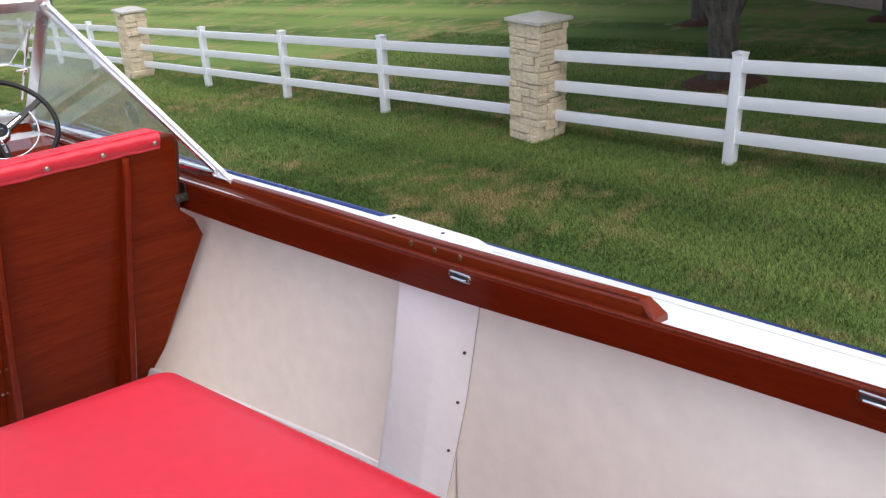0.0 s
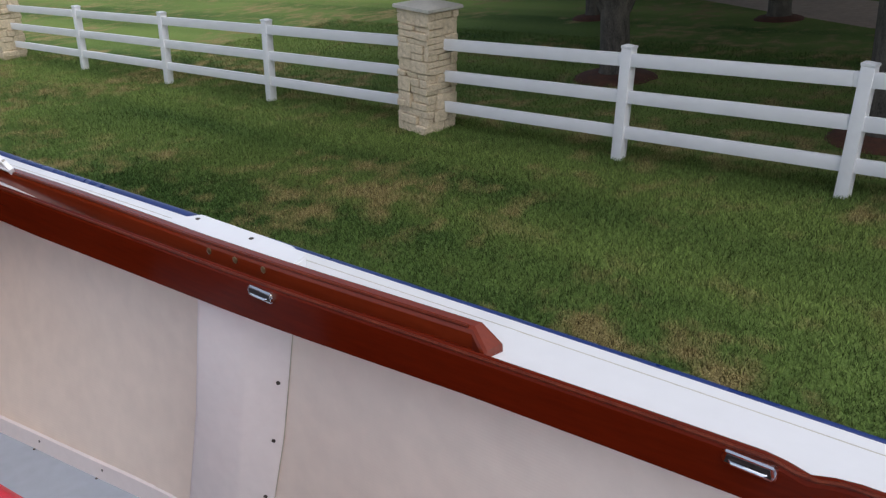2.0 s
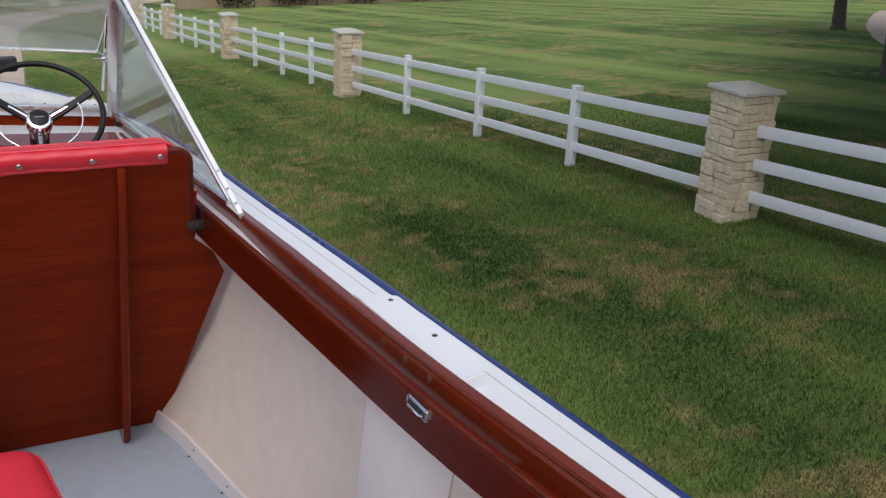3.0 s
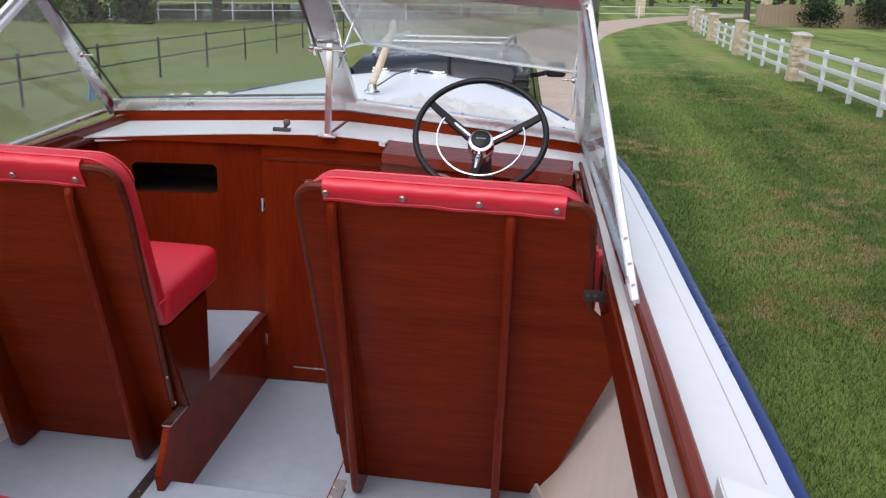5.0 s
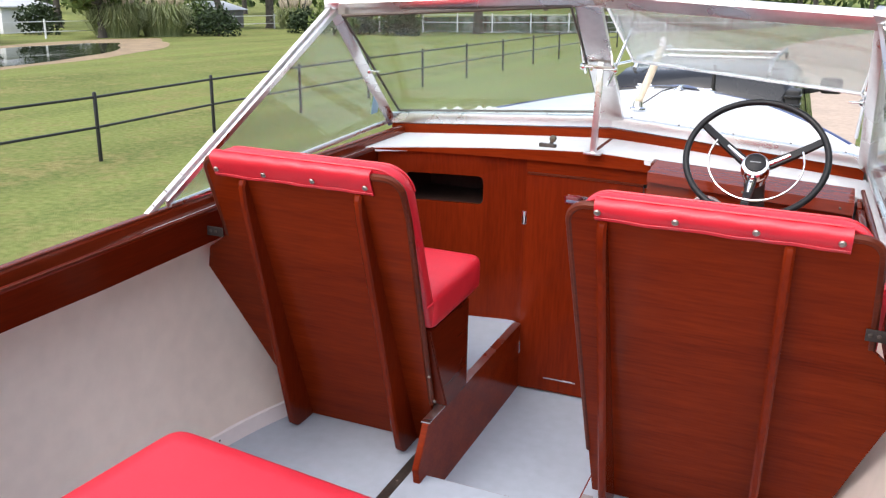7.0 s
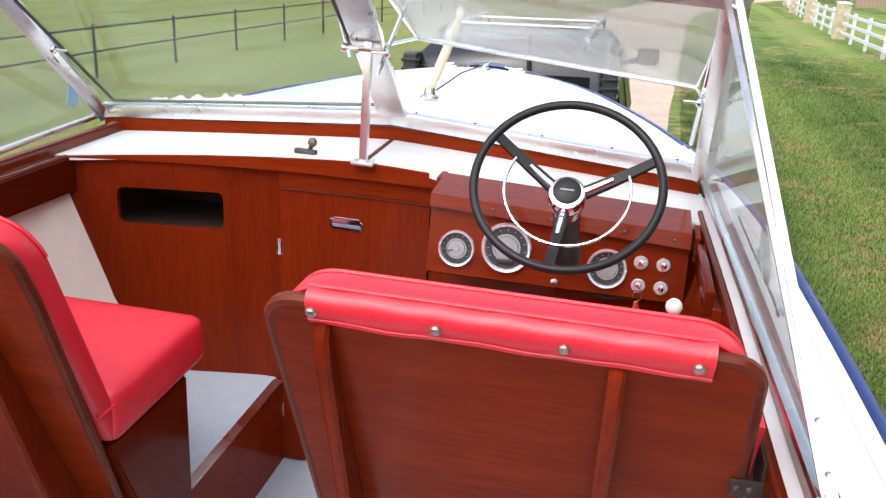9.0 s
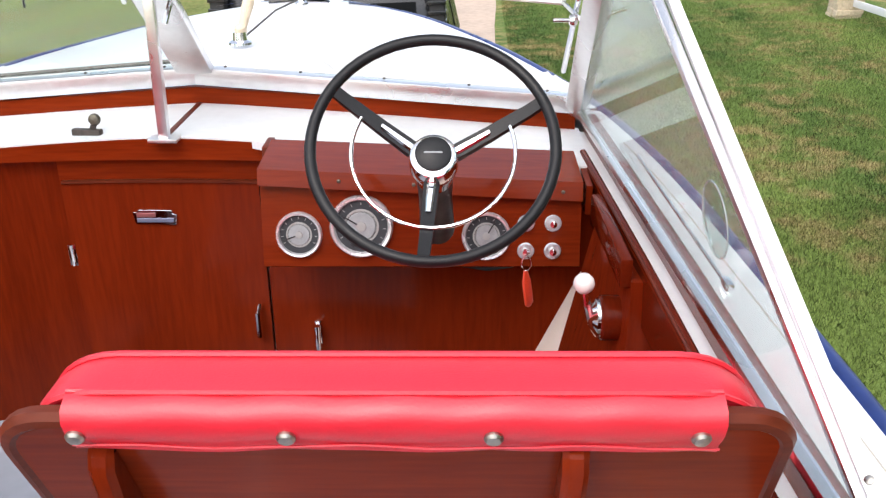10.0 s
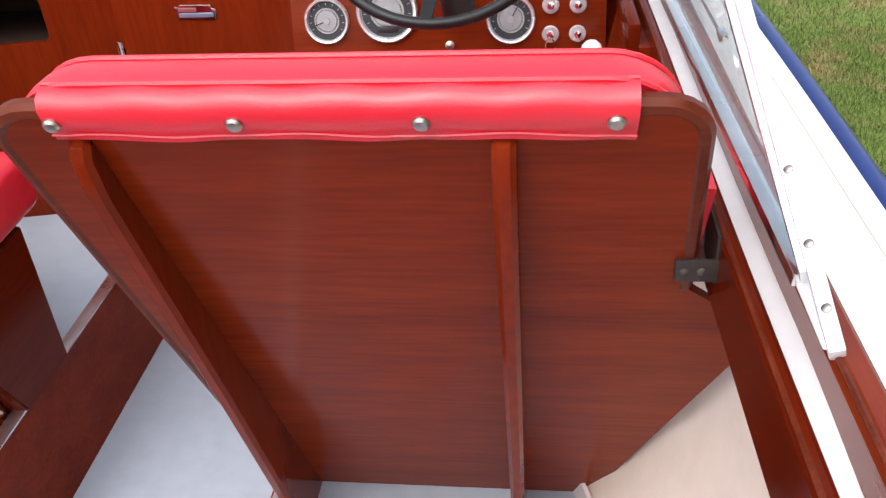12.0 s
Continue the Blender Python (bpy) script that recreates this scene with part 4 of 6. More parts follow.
pane([PB + Vector((0.02, 0, 0.03)), CB + Vector((-0.03, 0, 0.03)), CT + Vector((-0.03, 0, -0.01)), PT + Vector((0.02, 0, -0.01))], "fixed port pane")
part("pane_frame", tube([PB + Vector((0.04, -0.004, 0.046)), CB + Vector((-0.05, -0.004, 0.046)), CT + Vector((-0.05, -0.004, -0.03)), PT + Vector((0.045, -0.004, -0.03))], 0.006, 6, True), alu_dark, ws, "dark rubber pane edge")
pane([PB + Vector((0, -0.03, 0.012)), PT + Vector((0, -0.03, -0.02)), PF + Vector((0.004, 0.06, 0.012))], "port wing pane", "pane", wing_glass)
pane([SB + Vector((0, -0.03, 0.012)), ST + Vector((0, -0.03, -0.02)), SF + Vector((-0.004, 0.06, 0.012))], "starboard wing pane", "pane", wing_glass)
# the swung-out starboard pane
O = [Vector((0.030, 1.70, 2.212)), Vector((0.868, 1.395, 2.182)), Vector((0.885, 0.875, 2.436)), Vector((0.062, 1.02, 2.462))]
pane(O, "open starboard pane", "open_pane", hazy_glass)
part("open_pane_frame", tube(O, 0.0075, 8, True), alu, ws, "thin aluminium pane frame")
for k, (p, q) in enumerate(((CT.lerp(CB, 0.52) + Vector((-0.035, -0.02, 0)), O[0]), (ST.lerp(SB, 0.5) + Vector((-0.03, 0, 0)), O[1]))):
    arm = part("stay_arm", tube([p, p.lerp(q, 0.5), q], 0.0055, 8), chrome, ws, "chrome stay arm")
for p in (Vector((-0.058, 1.245, 2.228)), Vector((0.060, 1.245, 2.222)), Vector((0.868, 1.19, 2.178)), Vector((-0.880, 1.17, 2.165))):
    part("thumb_screw", lathe([(0.004, -0.04), (0.004, -0.010), (0.010, -0.008), (0.013, 0.0), (0.010, 0.007), (0.0005, 0.009)], look(p, p + Vector((1 if p.x < 0 else -1, 0, 0))), 14), chrome, ws, "chrome thumb screw")
part("clamp", bar((-0.046, 1.25, 2.230), (0.046, 1.25, 2.226), 0.012, 0.012), nickel, ws, "chrome clamp bar")
for a, b in (((-0.06, 1.30, 2.20), (-0.055, 1.11, 2.42)), ((0.036, 1.245, 2.165), (0.085, 1.36, 2.36)), ((-0.898, 1.215, 2.125), (-0.876, 1.00, 2.30)), ((0.872, 1.35, 2.04), (0.876, 1.05, 2.36))):
    part("stay_arm", tube([a, b], 0.006, 8), chrome, ws, "chrome stay arm")
part("brace", bar((0, 1.256, 1.918), (0.006, 1.262, 2.262), 0.022, 0.022, (0, 1, 0)), alu, ws, "slim aluminium brace")
part("brace_foot", box(-0.032, 0.032, 1.235, 1.277, 1.912, 1.920, 0.002), alu, ws, "brace foot")
cup = thing("suction_cup", "clear suction cup on the starboard wing pane", "suction cup", (0.985, 0.42, 2.07))
CN = (ST - SB).cross(SF - SB).normalized()
CN = CN if CN.x < 0 else -CN
CC = Vector((0.985, 0.42, 2.07))
CC = CC - CN * (CC - SB).dot(CN) + CN * 0.004
cm_ = look(CC, CC - CN)
disc = part("disc", lathe([(0.050, 0.0), (0.050, 0.0012), (0.030, 0.004), (0.016, 0.009), (0.014, 0.012), (0.0005, 0.0125)], cm_, 32), glass, cup)
part("edge_ring", tube([cm_ @ Vector((0.049 * math.cos(a), 0.049 * math.sin(a), 0.001)) for a in np.linspace(0, 2 * math.pi, 33)[:-1]], 0.0014, 6, True), hazy_glass, cup)
PN = (PT - PB).cross(PF - PB)
def on_wing(y, z):
    return Vector((PB.x - (PN.y * (y - PB.y) + PN.z * (z - PB.z)) / PN.x, y, z))
sq = [on_wing(*q) for q in ((1.34, 1.975), (1.34, 2.05), (1.285, 2.05), (1.285, 1.975))]
solo("sticker", loft([[q + Vector((0.004, 0, 0)) for q in sq], [q + Vector((0.006, 0, 0)) for q in sq]]), sticker_blue, "small pale blue sticker on the port wing pane", "sticker", tuple(sq[3]))
stay = thing("wing_stay", "folded chrome stay rod along the wing base", "stay", (1.01, 0.7, 1.945))
part("rod", tube([(0.982, 1.02, 1.952), (1.012, 0.52, 1.932)], 0.0032, 8), chrome, stay)
part("end", box(1.008, 1.020, 0.495, 0.525, 1.926, 1.938, 0.003), chrome, stay)

# ---- seats ----
def seat(s, name, label, x0, x1, xo, ztop, y_top, y_bot, ribs, snaps, lift):
    """A wooden seat back with two ribs, red cushions and a snapped-down flap. xo: how far it spreads to the side lining."""
    t = thing(name, label, "seat", ((x0 + x1) / 2, y_bot, FLOOR))

    def yz(z, off=0.0):
        return y_bot + (y_top - y_bot) * (z - FLOOR) / (ztop - FLOOR) + off

    # outline of the back, inner edge first
    def rnd(cx, cz, r, a0, a1, n=6):
        return [(cx + r * math.cos(radians(a0 + (a1 - a0) * k / n)), cz + r * math.sin(radians(a0 + (a1 - a0) * k / n))) for k in range(n + 1)]
    inn, out = (x0, x1) if s > 0 else (x1, x0)
    d = 1 if s > 0 else -1
    ztb = ztop - (0.020 if s > 0 else 0.0)
    top_in = rnd(inn + d * 0.045, ztb - 0.045, 0.045, 180 if s > 0 else 0, 90)
    top_out = rnd(out - d * 0.04, ztb - 0.04, 0.04, 90, 0 if s > 0 else 180)
    run = 0.006 if s > 0 else 0.085
    line = [(inn + d * run, FLOOR + 0.003), (inn + d * run * 0.8, 1.20), (inn, ztop - 0.12)] + top_in + top_out + [(out + d * 0.012, ztop - 0.22), (out + d * 0.018, 1.775), (xo * 0.962, 1.715), (xo, 1.635), (xo - d * 0.066, 1.39), (xo - d * 0.152, 1.06), (xo - d * 0.168, FLOOR + 0.003)]
    bm = loft([[(x, yz(z), z) for x, z in line], [(x, yz(z, 0.018), z) for x, z in line]])
    back = part("backboard", bm, mahogany_x, t, "varnished mahogany back")
    part("back_edge", tube([(x, yz(z, 0.009), z) for x, z in line[1:-5]], 0.0105, 8), mahogany_edge, t, "rounded mahogany edge")
    for xt, xb in ribs:
        zt = ztop - 0.065
        prof = []
        for z, dep in ((zt + 0.010, 0.002), (zt + 0.004, 0.012), (zt - 0.012, 0.024), (zt - 0.06, 0.035), (1.5, 0.075), (1.15, 0.112), (FLOOR + 0.03, 0.122), (FLOOR + 0.002, 0.100)):
            k = (zt - z) / (zt - FLOOR)
            prof.append((xt + (xb - xt) * k, z, dep))
        rings = [[(x - 0.0115, yz(z, -0.001), z), (x - 0.0115, yz(z, -dep + 0.006), z), (x - 0.006, yz(z, -dep), z), (x + 0.006, yz(z, -dep), z), (x + 0.0115, yz(z, -dep + 0.006), z), (x + 0.0115, yz(z, -0.001), z)] for x, z, dep in prof]
        part("rib", loft(rings), mahogany_z, t, "tapered mahogany rib")
    a, b = min(snaps) - (0.008 if s > 0 else 0.012), max(snaps) + 0.019
    # back cushion: a padded slab in front of the board, standing proud of its top
    lo_x, hi_x = min(inn, out) + (0.014 if s > 0 else 0.012), max(inn, out) - (0.012 if s > 0 else 0.0)

    drop = 0.024 if s > 0 else 0.004

    def slab(o, dep):
        r, top = 0.075 - o * 0.4, ztop + 0.030 - drop - o
        xa, xb = lo_x - 0.002 + o, hi_x + 0.002 - o
        ca = rnd(xb - r, top - r, r, 0, 90, 8) + rnd(xa + r, top - r, r, 90, 180, 8)
        pts = [(xb - 0.02 * (s < 0), 1.53 + o)] + ca + [(xa + 0.02 * (s > 0), 1.53 + o)]
        crown = [0.006 * math.sin(math.pi * (x - xa) / (xb - xa)) for x, z in pts]
        return [(x, yz(z, dep + c * (dep > 0.05)), z) for (x, z), c in zip(pts, crown)]
    cushion = part("back_cushion", loft([slab(o, dep) for o, dep in ((0.030, 0.0185), (0.010, 0.019), (0.003, 0.024), (0.0, 0.036), (0.0, 0.062), (0.004, 0.080), (0.014, 0.092), (0.030, 0.099), (0.07, 0.103))]), red_vinyl, t, "red vinyl back cushion", 1.0)
    part("welt", tube(slab(0.0035, 0.0225)[1:-1], 0.0032, 6), red_vinyl, cushion, "red piping")
    part("welt", tube(slab(0.002, 0.079)[1:-1], 0.0032, 6), red_vinyl, cushion, "red piping")
    # flap folded back over the top of the board
    rows = []
    m = 40
    for j in range(m + 1):
        x = a + (b - a) * j / m
        near = min(abs(x - q) for q in snaps)
        sag = 0.0022 * math.sin(j * 0.42 + 0.8) * min(near / 0.06, 1) - 0.002 * (j / m if s > 0 else 0)
        puff = 0.003 * min(near / 0.05, 1)
        w = 0.0012 * math.sin(j * 0.9 + 2)
        zt = ztop - drop
        prof = ((zt + 0.0265, 0.030), (zt + 0.024 + w, 0.017), (zt + 0.018 + w, 0.003), (zt + 0.008, -0.006), (zt - 0.006, -0.0085), (ztop - 0.037, -0.0065 - puff * 0.7), (ztop - 0.043 + sag, -0.0045 - puff * 0.5), (ztop - 0.053 + sag, -0.005 - puff), (ztop - 0.054 + sag, -0.001), (zt - 0.003, -0.002), (zt + 0.014, 0.022))
        rows.append([(x, yz(z, off), z) for z, off in prof])
    flap = part("flap", loft(rows), red_vinyl, cushion, "red vinyl flap snapped over the back", 1.0)
    part("seam", tube([(a + (b - a) * j / 20, yz(ztop - drop + 0.0262, 0.0235 + 0.0006 * math.sin(j)), ztop - drop + 0.0262) for j in range(21)], 0.0022, 6), red_vinyl, cushion, "stitched seam")
    part("hem", tube([(a + (b - a) * j / 40, yz(ztop - 0.045, -0.0070), ztop - 0.0460 + 0.0022 * math.sin(j * 0.42 + 0.8) * min(min(abs(a + (b - a) * j / 40 - q) for q in snaps) / 0.06, 1) - 0.002 * (j / 40 if s > 0 else 0)) for j in range(41)], 0.0012, 5), red_vinyl, cushion, "stitched hem")
    for q in snaps:
        part("snap", lathe([(0.0082, 0), (0.0082, 0.0025), (0.006, 0.005), (0.0005, 0.006)], look((q, yz(ztop - 0.031, -0.0082), ztop - 0.031), (q, yz(ztop - 0.031) + 1, ztop - 0.031 + 0.40)), 16), nickel, t, "nickel snap stud")
    # box and seat cushion in front of the back
    xa, xb = (x0 + 0.03, 0.86) if s > 0 else (-0.80, x1 - 0.02)
    part("seat_box", prism([(yz(lift, 0.021), lift), (0.66, lift), (0.66, 1.515), (yz(1.515, 0.021), 1.515)], xa, xb, "x", 0.004), mahogany_y, t, "mahogany seat box")
    c = box(xa - 0.012, xb + 0.012, yz(1.512, 0.022), 0.745, 1.512, 1.622 + (0.012 if s < 0 else 0), 0.036, 4)
    for v in c.verts:
        v.co.z += 0.018 * (v.co.y - 0.3)
        if v.co.z > 1.6:
            u = (v.co.x - (xa + xb) / 2) / ((xb - xa) / 2)
            v.co.z += 0.010 * (1 - u * u)
    sc = part("seat_cushion", c, red_vinyl, t, "red vinyl seat cushion", 1.0)
    part("piping", tube([(xb + 0.006, 0.30, 1.604), (xb + 0.008, 0.48, 1.608), (xb + 0.004, 0.70, 1.612), (xb - 0.02, 0.738, 1.612), (xa + 0.02, 0.738, 1.612)], 0.0035, 6), red_vinyl, sc, "red piping")
    if s > 0:
        part("side_bolster", prism([(yz(1.70, 0.03), 1.70), (yz(1.70, 0.11), 1.70), (yz(1.93, 0.10), 1.93), (yz(1.93, 0.03), 1.93)], 0.918, 0.948, "x", 0.010), red_vinyl, t, "red vinyl side bolster")
    for z, dx in ((1.33, 0.018), (1.22, 0.020)):
        part("screw", screw((inn + d * (0.03 + dx), yz(z, -0.001), z), (0, -1, 0), 0.005), nickel, t)
    return t


seat(1, "driver_seat", "driver seat with mahogany back and red vinyl cushions", 0.250, 0.914, 1.036, 2.081, -0.0185, 0.500, [(0.331, 0.316), (0.736, 0.730)], [0.321, 0.495, 0.665, 0.834], 1.0)
seat(-1, "passenger_seat", "passenger seat with mahogany back and red vinyl cushions", -0.842, -0.220, -0.985, 2.041, 0.073, 0.550, [(-0.720, -0.802), (-0.350, -0.386)], [-0.795, -0.638, -0.482, -0.321], 1.188)
for s, y, z in ((1, 0.125, 1.818), (-1, 0.16, 1.80)):
    b = thing("seat_bracket", "dark metal bracket holding the seat back to the coaming", "bracket", (s * 0.94, y, z))
    x0 = side(s, fx(y))
    part("plate", box(x0 - 0.046 if s > 0 else x0 - 0.002, x0 + 0.012 if s > 0 else x0 + 0.062, y - 0.030, y - 0.024, z - 0.012, z + 0.016, 0.002), hook_iron, b)
    part("flange", box(x0 - 0.004, x0 + 0.001, y - 0.026, y + 0.045, z - 0.016, z + 0.045, 0.0015), hook_iron, b)
    for dxx in (0.036, 0.018):
        part("screw", screw((x0 - s * dxx, y - 0.030, z + 0.002), (0, -1, 0), 0.005), alu_dark, b)

# ---- engine box with cushion ----
engine = thing("engine_box", "mahogany engine box with thick red vinyl sun cushion", "engine box", (0, -1.35, FLOOR))


def quad_ring(g, z, r):
    base = [(-0.350, -0.675), (0.440, -0.760), (0.600, -1.98), (-0.470, -1.98)]
    cx, cy = 0.0, -1.35
    out = []
    for i, (x, y) in enumerate(base):
        p, a, c = Vector((x, y)), Vector(base[i - 1]), Vector(base[(i + 1) % 4])
        u, w = (a - p).normalized(), (c - p).normalized()
        inw = (u + w).normalized()
        p = p + inw * g * 1.414
        for k in range(6):
            f = k / 5
            q = (p + u * r * (1 - f) ** 2 + w * r * f ** 2)
            out.append((q.x, q.y, z))
    return out


part("case", loft([quad_ring(0.035, FLOOR, 0.02), quad_ring(0.035, 1.614, 0.02)]), mahogany_x, engine, "mahogany case")
rings = [quad_ring(g, z, 0.04) for g, z in ((0.020, 1.606), (0.003, 1.617), (0.0, 1.642), (0.0, 1.664), (0.006, 1.681), (0.020, 1.690), (0.06, 1.694), (0.16, 1.697))]
part("cushion", loft(rings), red_vinyl, engine, "red vinyl cushion", 1.0)
part("piping", tube(quad_ring(-0.001, 1.666, 0.04), 0.0035, 6, True), red_vinyl, engine, "red piping")

# ---- foredeck gear ----
staff = thing("light_staff", "pale wooden staff raked forward in a chrome socket", "staff", (0, 2.04, 1.97))
part("socket", lathe([(0.035, 0), (0.034, 0.006), (0.022, 0.012), (0.019, 0.035), (0.0005, 0.036)], pose(0, 2.035, 1.968), 18), chrome, staff, "chrome socket")
part("knot", lathe([(0.004, -0.02), (0.016, -0.012), (0.019, 0.004), (0.016, 0.018), (0.004, 0.024)], pose(0.002, 2.045, 2.002, 25, 0, 0), 14), staff_wood, staff, "tan lashing")
part("pole", tube([(0.002, 2.04, 1.995), (0.012, 2.12, 2.065), (0.032, 2.26, 2.185), (0.038, 2.30, 2.220)], [0.012, 0.018, 0.017, 0.012], 12), staff_wood, staff, "pale varnished pole")
part("lamp", lathe([(0.012, 0), (0.016, 0.01), (0.016, 0.035), (0.010, 0.045), (0.0005, 0.05)], pose(0.038, 2.302, 2.215), 12), white_knob, staff, "small white lamp")
part("lanyard", tube([(0.01, 2.05, 1.985), (0.02, 2.5, 1.990), (0.03, 2.96, dz(3) + 0.05)], 0.0035, 6), alu_dark, staff, "thin grey lanyard")
bow = thing("bow_light", "chrome bow light on the foredeck", "light", (0.03, 3.02, 1.95))
part("body", lathe([(0.036, 0), (0.035, 0.008), (0.024, 0.018), (0.020, 0.034), (0.012, 0.042), (0.0005, 0.044)], pose(0.03, 2.98, dz(3) + 0.028) @ Matrix.Diagonal((0.7, 0.7, 0.6, 1)), 20), chrome, bow)
part("fin", box(0.022, 0.038, 2.98, 3.10, dz(3) + 0.03, dz(3) + 0.045, 0.005), chrome, bow)
for s in (-1, 1):
    ck = thing("bow_chock", "small chrome bow chock", "chock", (s * 0.16, 3.06, 1.95), "bow chocks")
    part("base", box(s * 0.16 + 0.02 * (s > 0) - 0.05, s * 0.16 + 0.05, 3.03, 3.06, dz(3) + 0.012, dz(3) + 0.026, 0.005), chrome, ck)
    part("horn", tube([(s * 0.16 - 0.045, 3.045, dz(3) + 0.036), (s * 0.16, 3.045, dz(3) + 0.030), (s * 0.16 + 0.035, 3.045, dz(3) + 0.036)], [0.003, 0.006, 0.003], 8), chrome, ck)


def cloth(x0, x1, y, w, h, seed):
    rows = []
    n = 46
    for i in range(n + 1):
        k = i / n
        x = x0 + (x1 - x0) * k
        e = min(1, min(k, 1 - k) * 7) ** 0.6
        yc = wy(x) + y + 0.03 * noise.noise((k * 5, seed, 0))
        zz = dz(1.8) - 0.006 + 0.075 * (1 - min(abs(x) / 1.0, 1) ** 2)
        row = []
        for j in range(13):
            v = -1 + 2 * j / 12
            wr = 0.75 * noise.noise((k * 19 + v * 2.2, v * 1.5 + seed, seed)) + 0.40 * noise.noise((k * 44, v * 4, seed))
            row.append((x, yc + v * w * e, zz + h * e * max(1 - v * v, 0) ** 0.6 * (0.75 + wr) + 0.002))
        rows.append(row)
    return loft(rows, closed=False)


def canvas_roll(x0, x1, y, w, h, seed):
    """A crumpled length of canvas with a stitched hem along its near edge."""
    t = thing("folded_canvas", "crumpled off-white canvas along the windshield foot", "canvas", ((x0 + x1) / 2, 1.8, 1.95))
    bm = cloth(x0, x1, y, w, h, seed)
    edge = [v.co.copy() + Vector((0, 0, 0.003)) for v in list(bm.verts)[::13]]
    part("cloth", bm, canvas, t, "", 2.0)
    part("hem", tube(edge, 0.0045, 6), canvas, t, "rolled canvas hem")


canvas_roll(0.12, 0.97, 0.20, 0.15, 0.046, 2.0)
canvas_roll(-0.97, -0.38, 0.16, 0.09, 0.034, 7.0)

# ---- trailer under the hull ----
trailer = thing("boat_trailer", "black steel boat trailer under the hull", "trailer", (0, 0, 0), boat=False)
for s in (-1, 1):
    part("bunk", box(s * 0.55 - 0.05, s * 0.55 + 0.05, -3.3, 1.6, 0.90, 1.04, 0.01), car_trim, trailer)
    part("frame_rail", box(s * 0.62 - 0.035, s * 0.62 + 0.035, -3.3, 2.0, 0.55, 0.65, 0.008), car_trim, trailer)
    for y in (-2.6, -0.6, 1.2):
        part("bunk_post", box(s * 0.58 - 0.03, s * 0.58 + 0.03, y, y + 0.06, 0.64, 0.92, 0.005), car_trim, trailer)
    part("frame_rail", bar((s * 0.62, 2.0, 0.60), (0, 4.4, 0.60), 0.07, 0.09), car_trim, trailer)
    w = part("tyre", lathe([(0.17, -0.09), (0.30, -0.10), (0.335, -0.07), (0.335, 0.07), (0.30, 0.10), (0.17, 0.09)], pose(s * 0.98, -1.2, 0.337, 0, 90, 0), 28), rubber, trailer)
    part("rim", lathe([(0.175, -0.05), (0.17, 0.05), (0.05, 0.03), (0.0005, 0.03)], pose(s * 0.98, -1.2, 0.337, 0, 90, 0), 20), alu, w)
part("axle", tube([(-0.95, -1.2, 0.337), (0.95, -1.2, 0.337)], 0.035, 10), car_trim, trailer)
part("axle_block", box(-0.66, 0.66, -1.25, -1.15, 0.35, 0.56, 0.01), car_trim, trailer)
part("tongue", bar((0, 4.3, 0.60), (-0.25, 6.35, 0.58), 0.09, 0.10), car_trim, trailer)
part("winch_post", bar((0, 3.55, 0.62), (0, 3.55, 1.55), 0.08, 0.08, (0, 1, 0)), car_trim, trailer)

# ---- towing car ahead ----
CX, CY = -0.42, 6.1
car = thing("car", "black sport utility car with chrome roof rack, seen from behind", "car", (CX, CY + 2.2, 0), boat=False)


def car_section(y, w, z0, z1, top, wt):
    """Half-rounded body ring at y: waist width w, roof width wt."""
    pts = [(-w * 0.96, z0), (-w, z0 + 0.18), (-w, z1 - 0.10), (-w * 0.975, z1), (-wt - 0.02, top - 0.10), (-wt + 0.10, top - 0.01), (0, top + 0.015), (wt - 0.10, top - 0.01), (wt + 0.02, top - 0.10), (w * 0.975, z1), (w, z1 - 0.10), (w, z0 + 0.18), (w * 0.96, z0)]
    return [(CX + x, CY + y, z) for x, z in pts]


secs = [(0.0, 1.00, 0.55, 1.20, 1.60, 0.94), (0.05, 1.06, 0.42, 1.25, 1.84, 0.96), (0.18, 1.09, 0.38, 1.28, 1.98, 0.94), (0.5, 1.10, 0.36, 1.28, 2.03, 0.92), (2.0, 1.10, 0.34, 1.26, 2.06, 0.90), (2.9, 1.10, 0.34, 1.24, 1.98, 0.86), (3.35, 1.08, 0.36, 1.16, 1.40, 0.84), (3.6, 0.96, 0.38, 1.04, 1.10, 0.80), (4.5, 0.92, 0.42, 0.94, 0.99, 0.76), (4.7, 0.80, 0.50, 0.78, 0.84, 0.66)]
part("body", loft([car_section(*q) for q in secs]), car_paint, car, "black body", 0.9)
part("rear_window", loft([[(CX - 0.80, CY + 0.03, 1.30), (CX + 0.80, CY + 0.03, 1.30), (CX + 0.78, CY + 0.07, 1.80), (CX - 0.78, CY + 0.07, 1.80)], [(CX - 0.80, CY - 0.02, 1.30), (CX + 0.80, CY - 0.02, 1.30), (CX + 0.78, CY + 0.03, 1.80), (CX - 0.78, CY + 0.03, 1.80)]]), dark_glass, car, "tinted rear window")
part("bumper", box(CX - 0.92, CX + 0.92, CY - 0.14, CY + 0.2, 0.42, 0.66, 0.05, 3), car_trim, car, "black bumper")
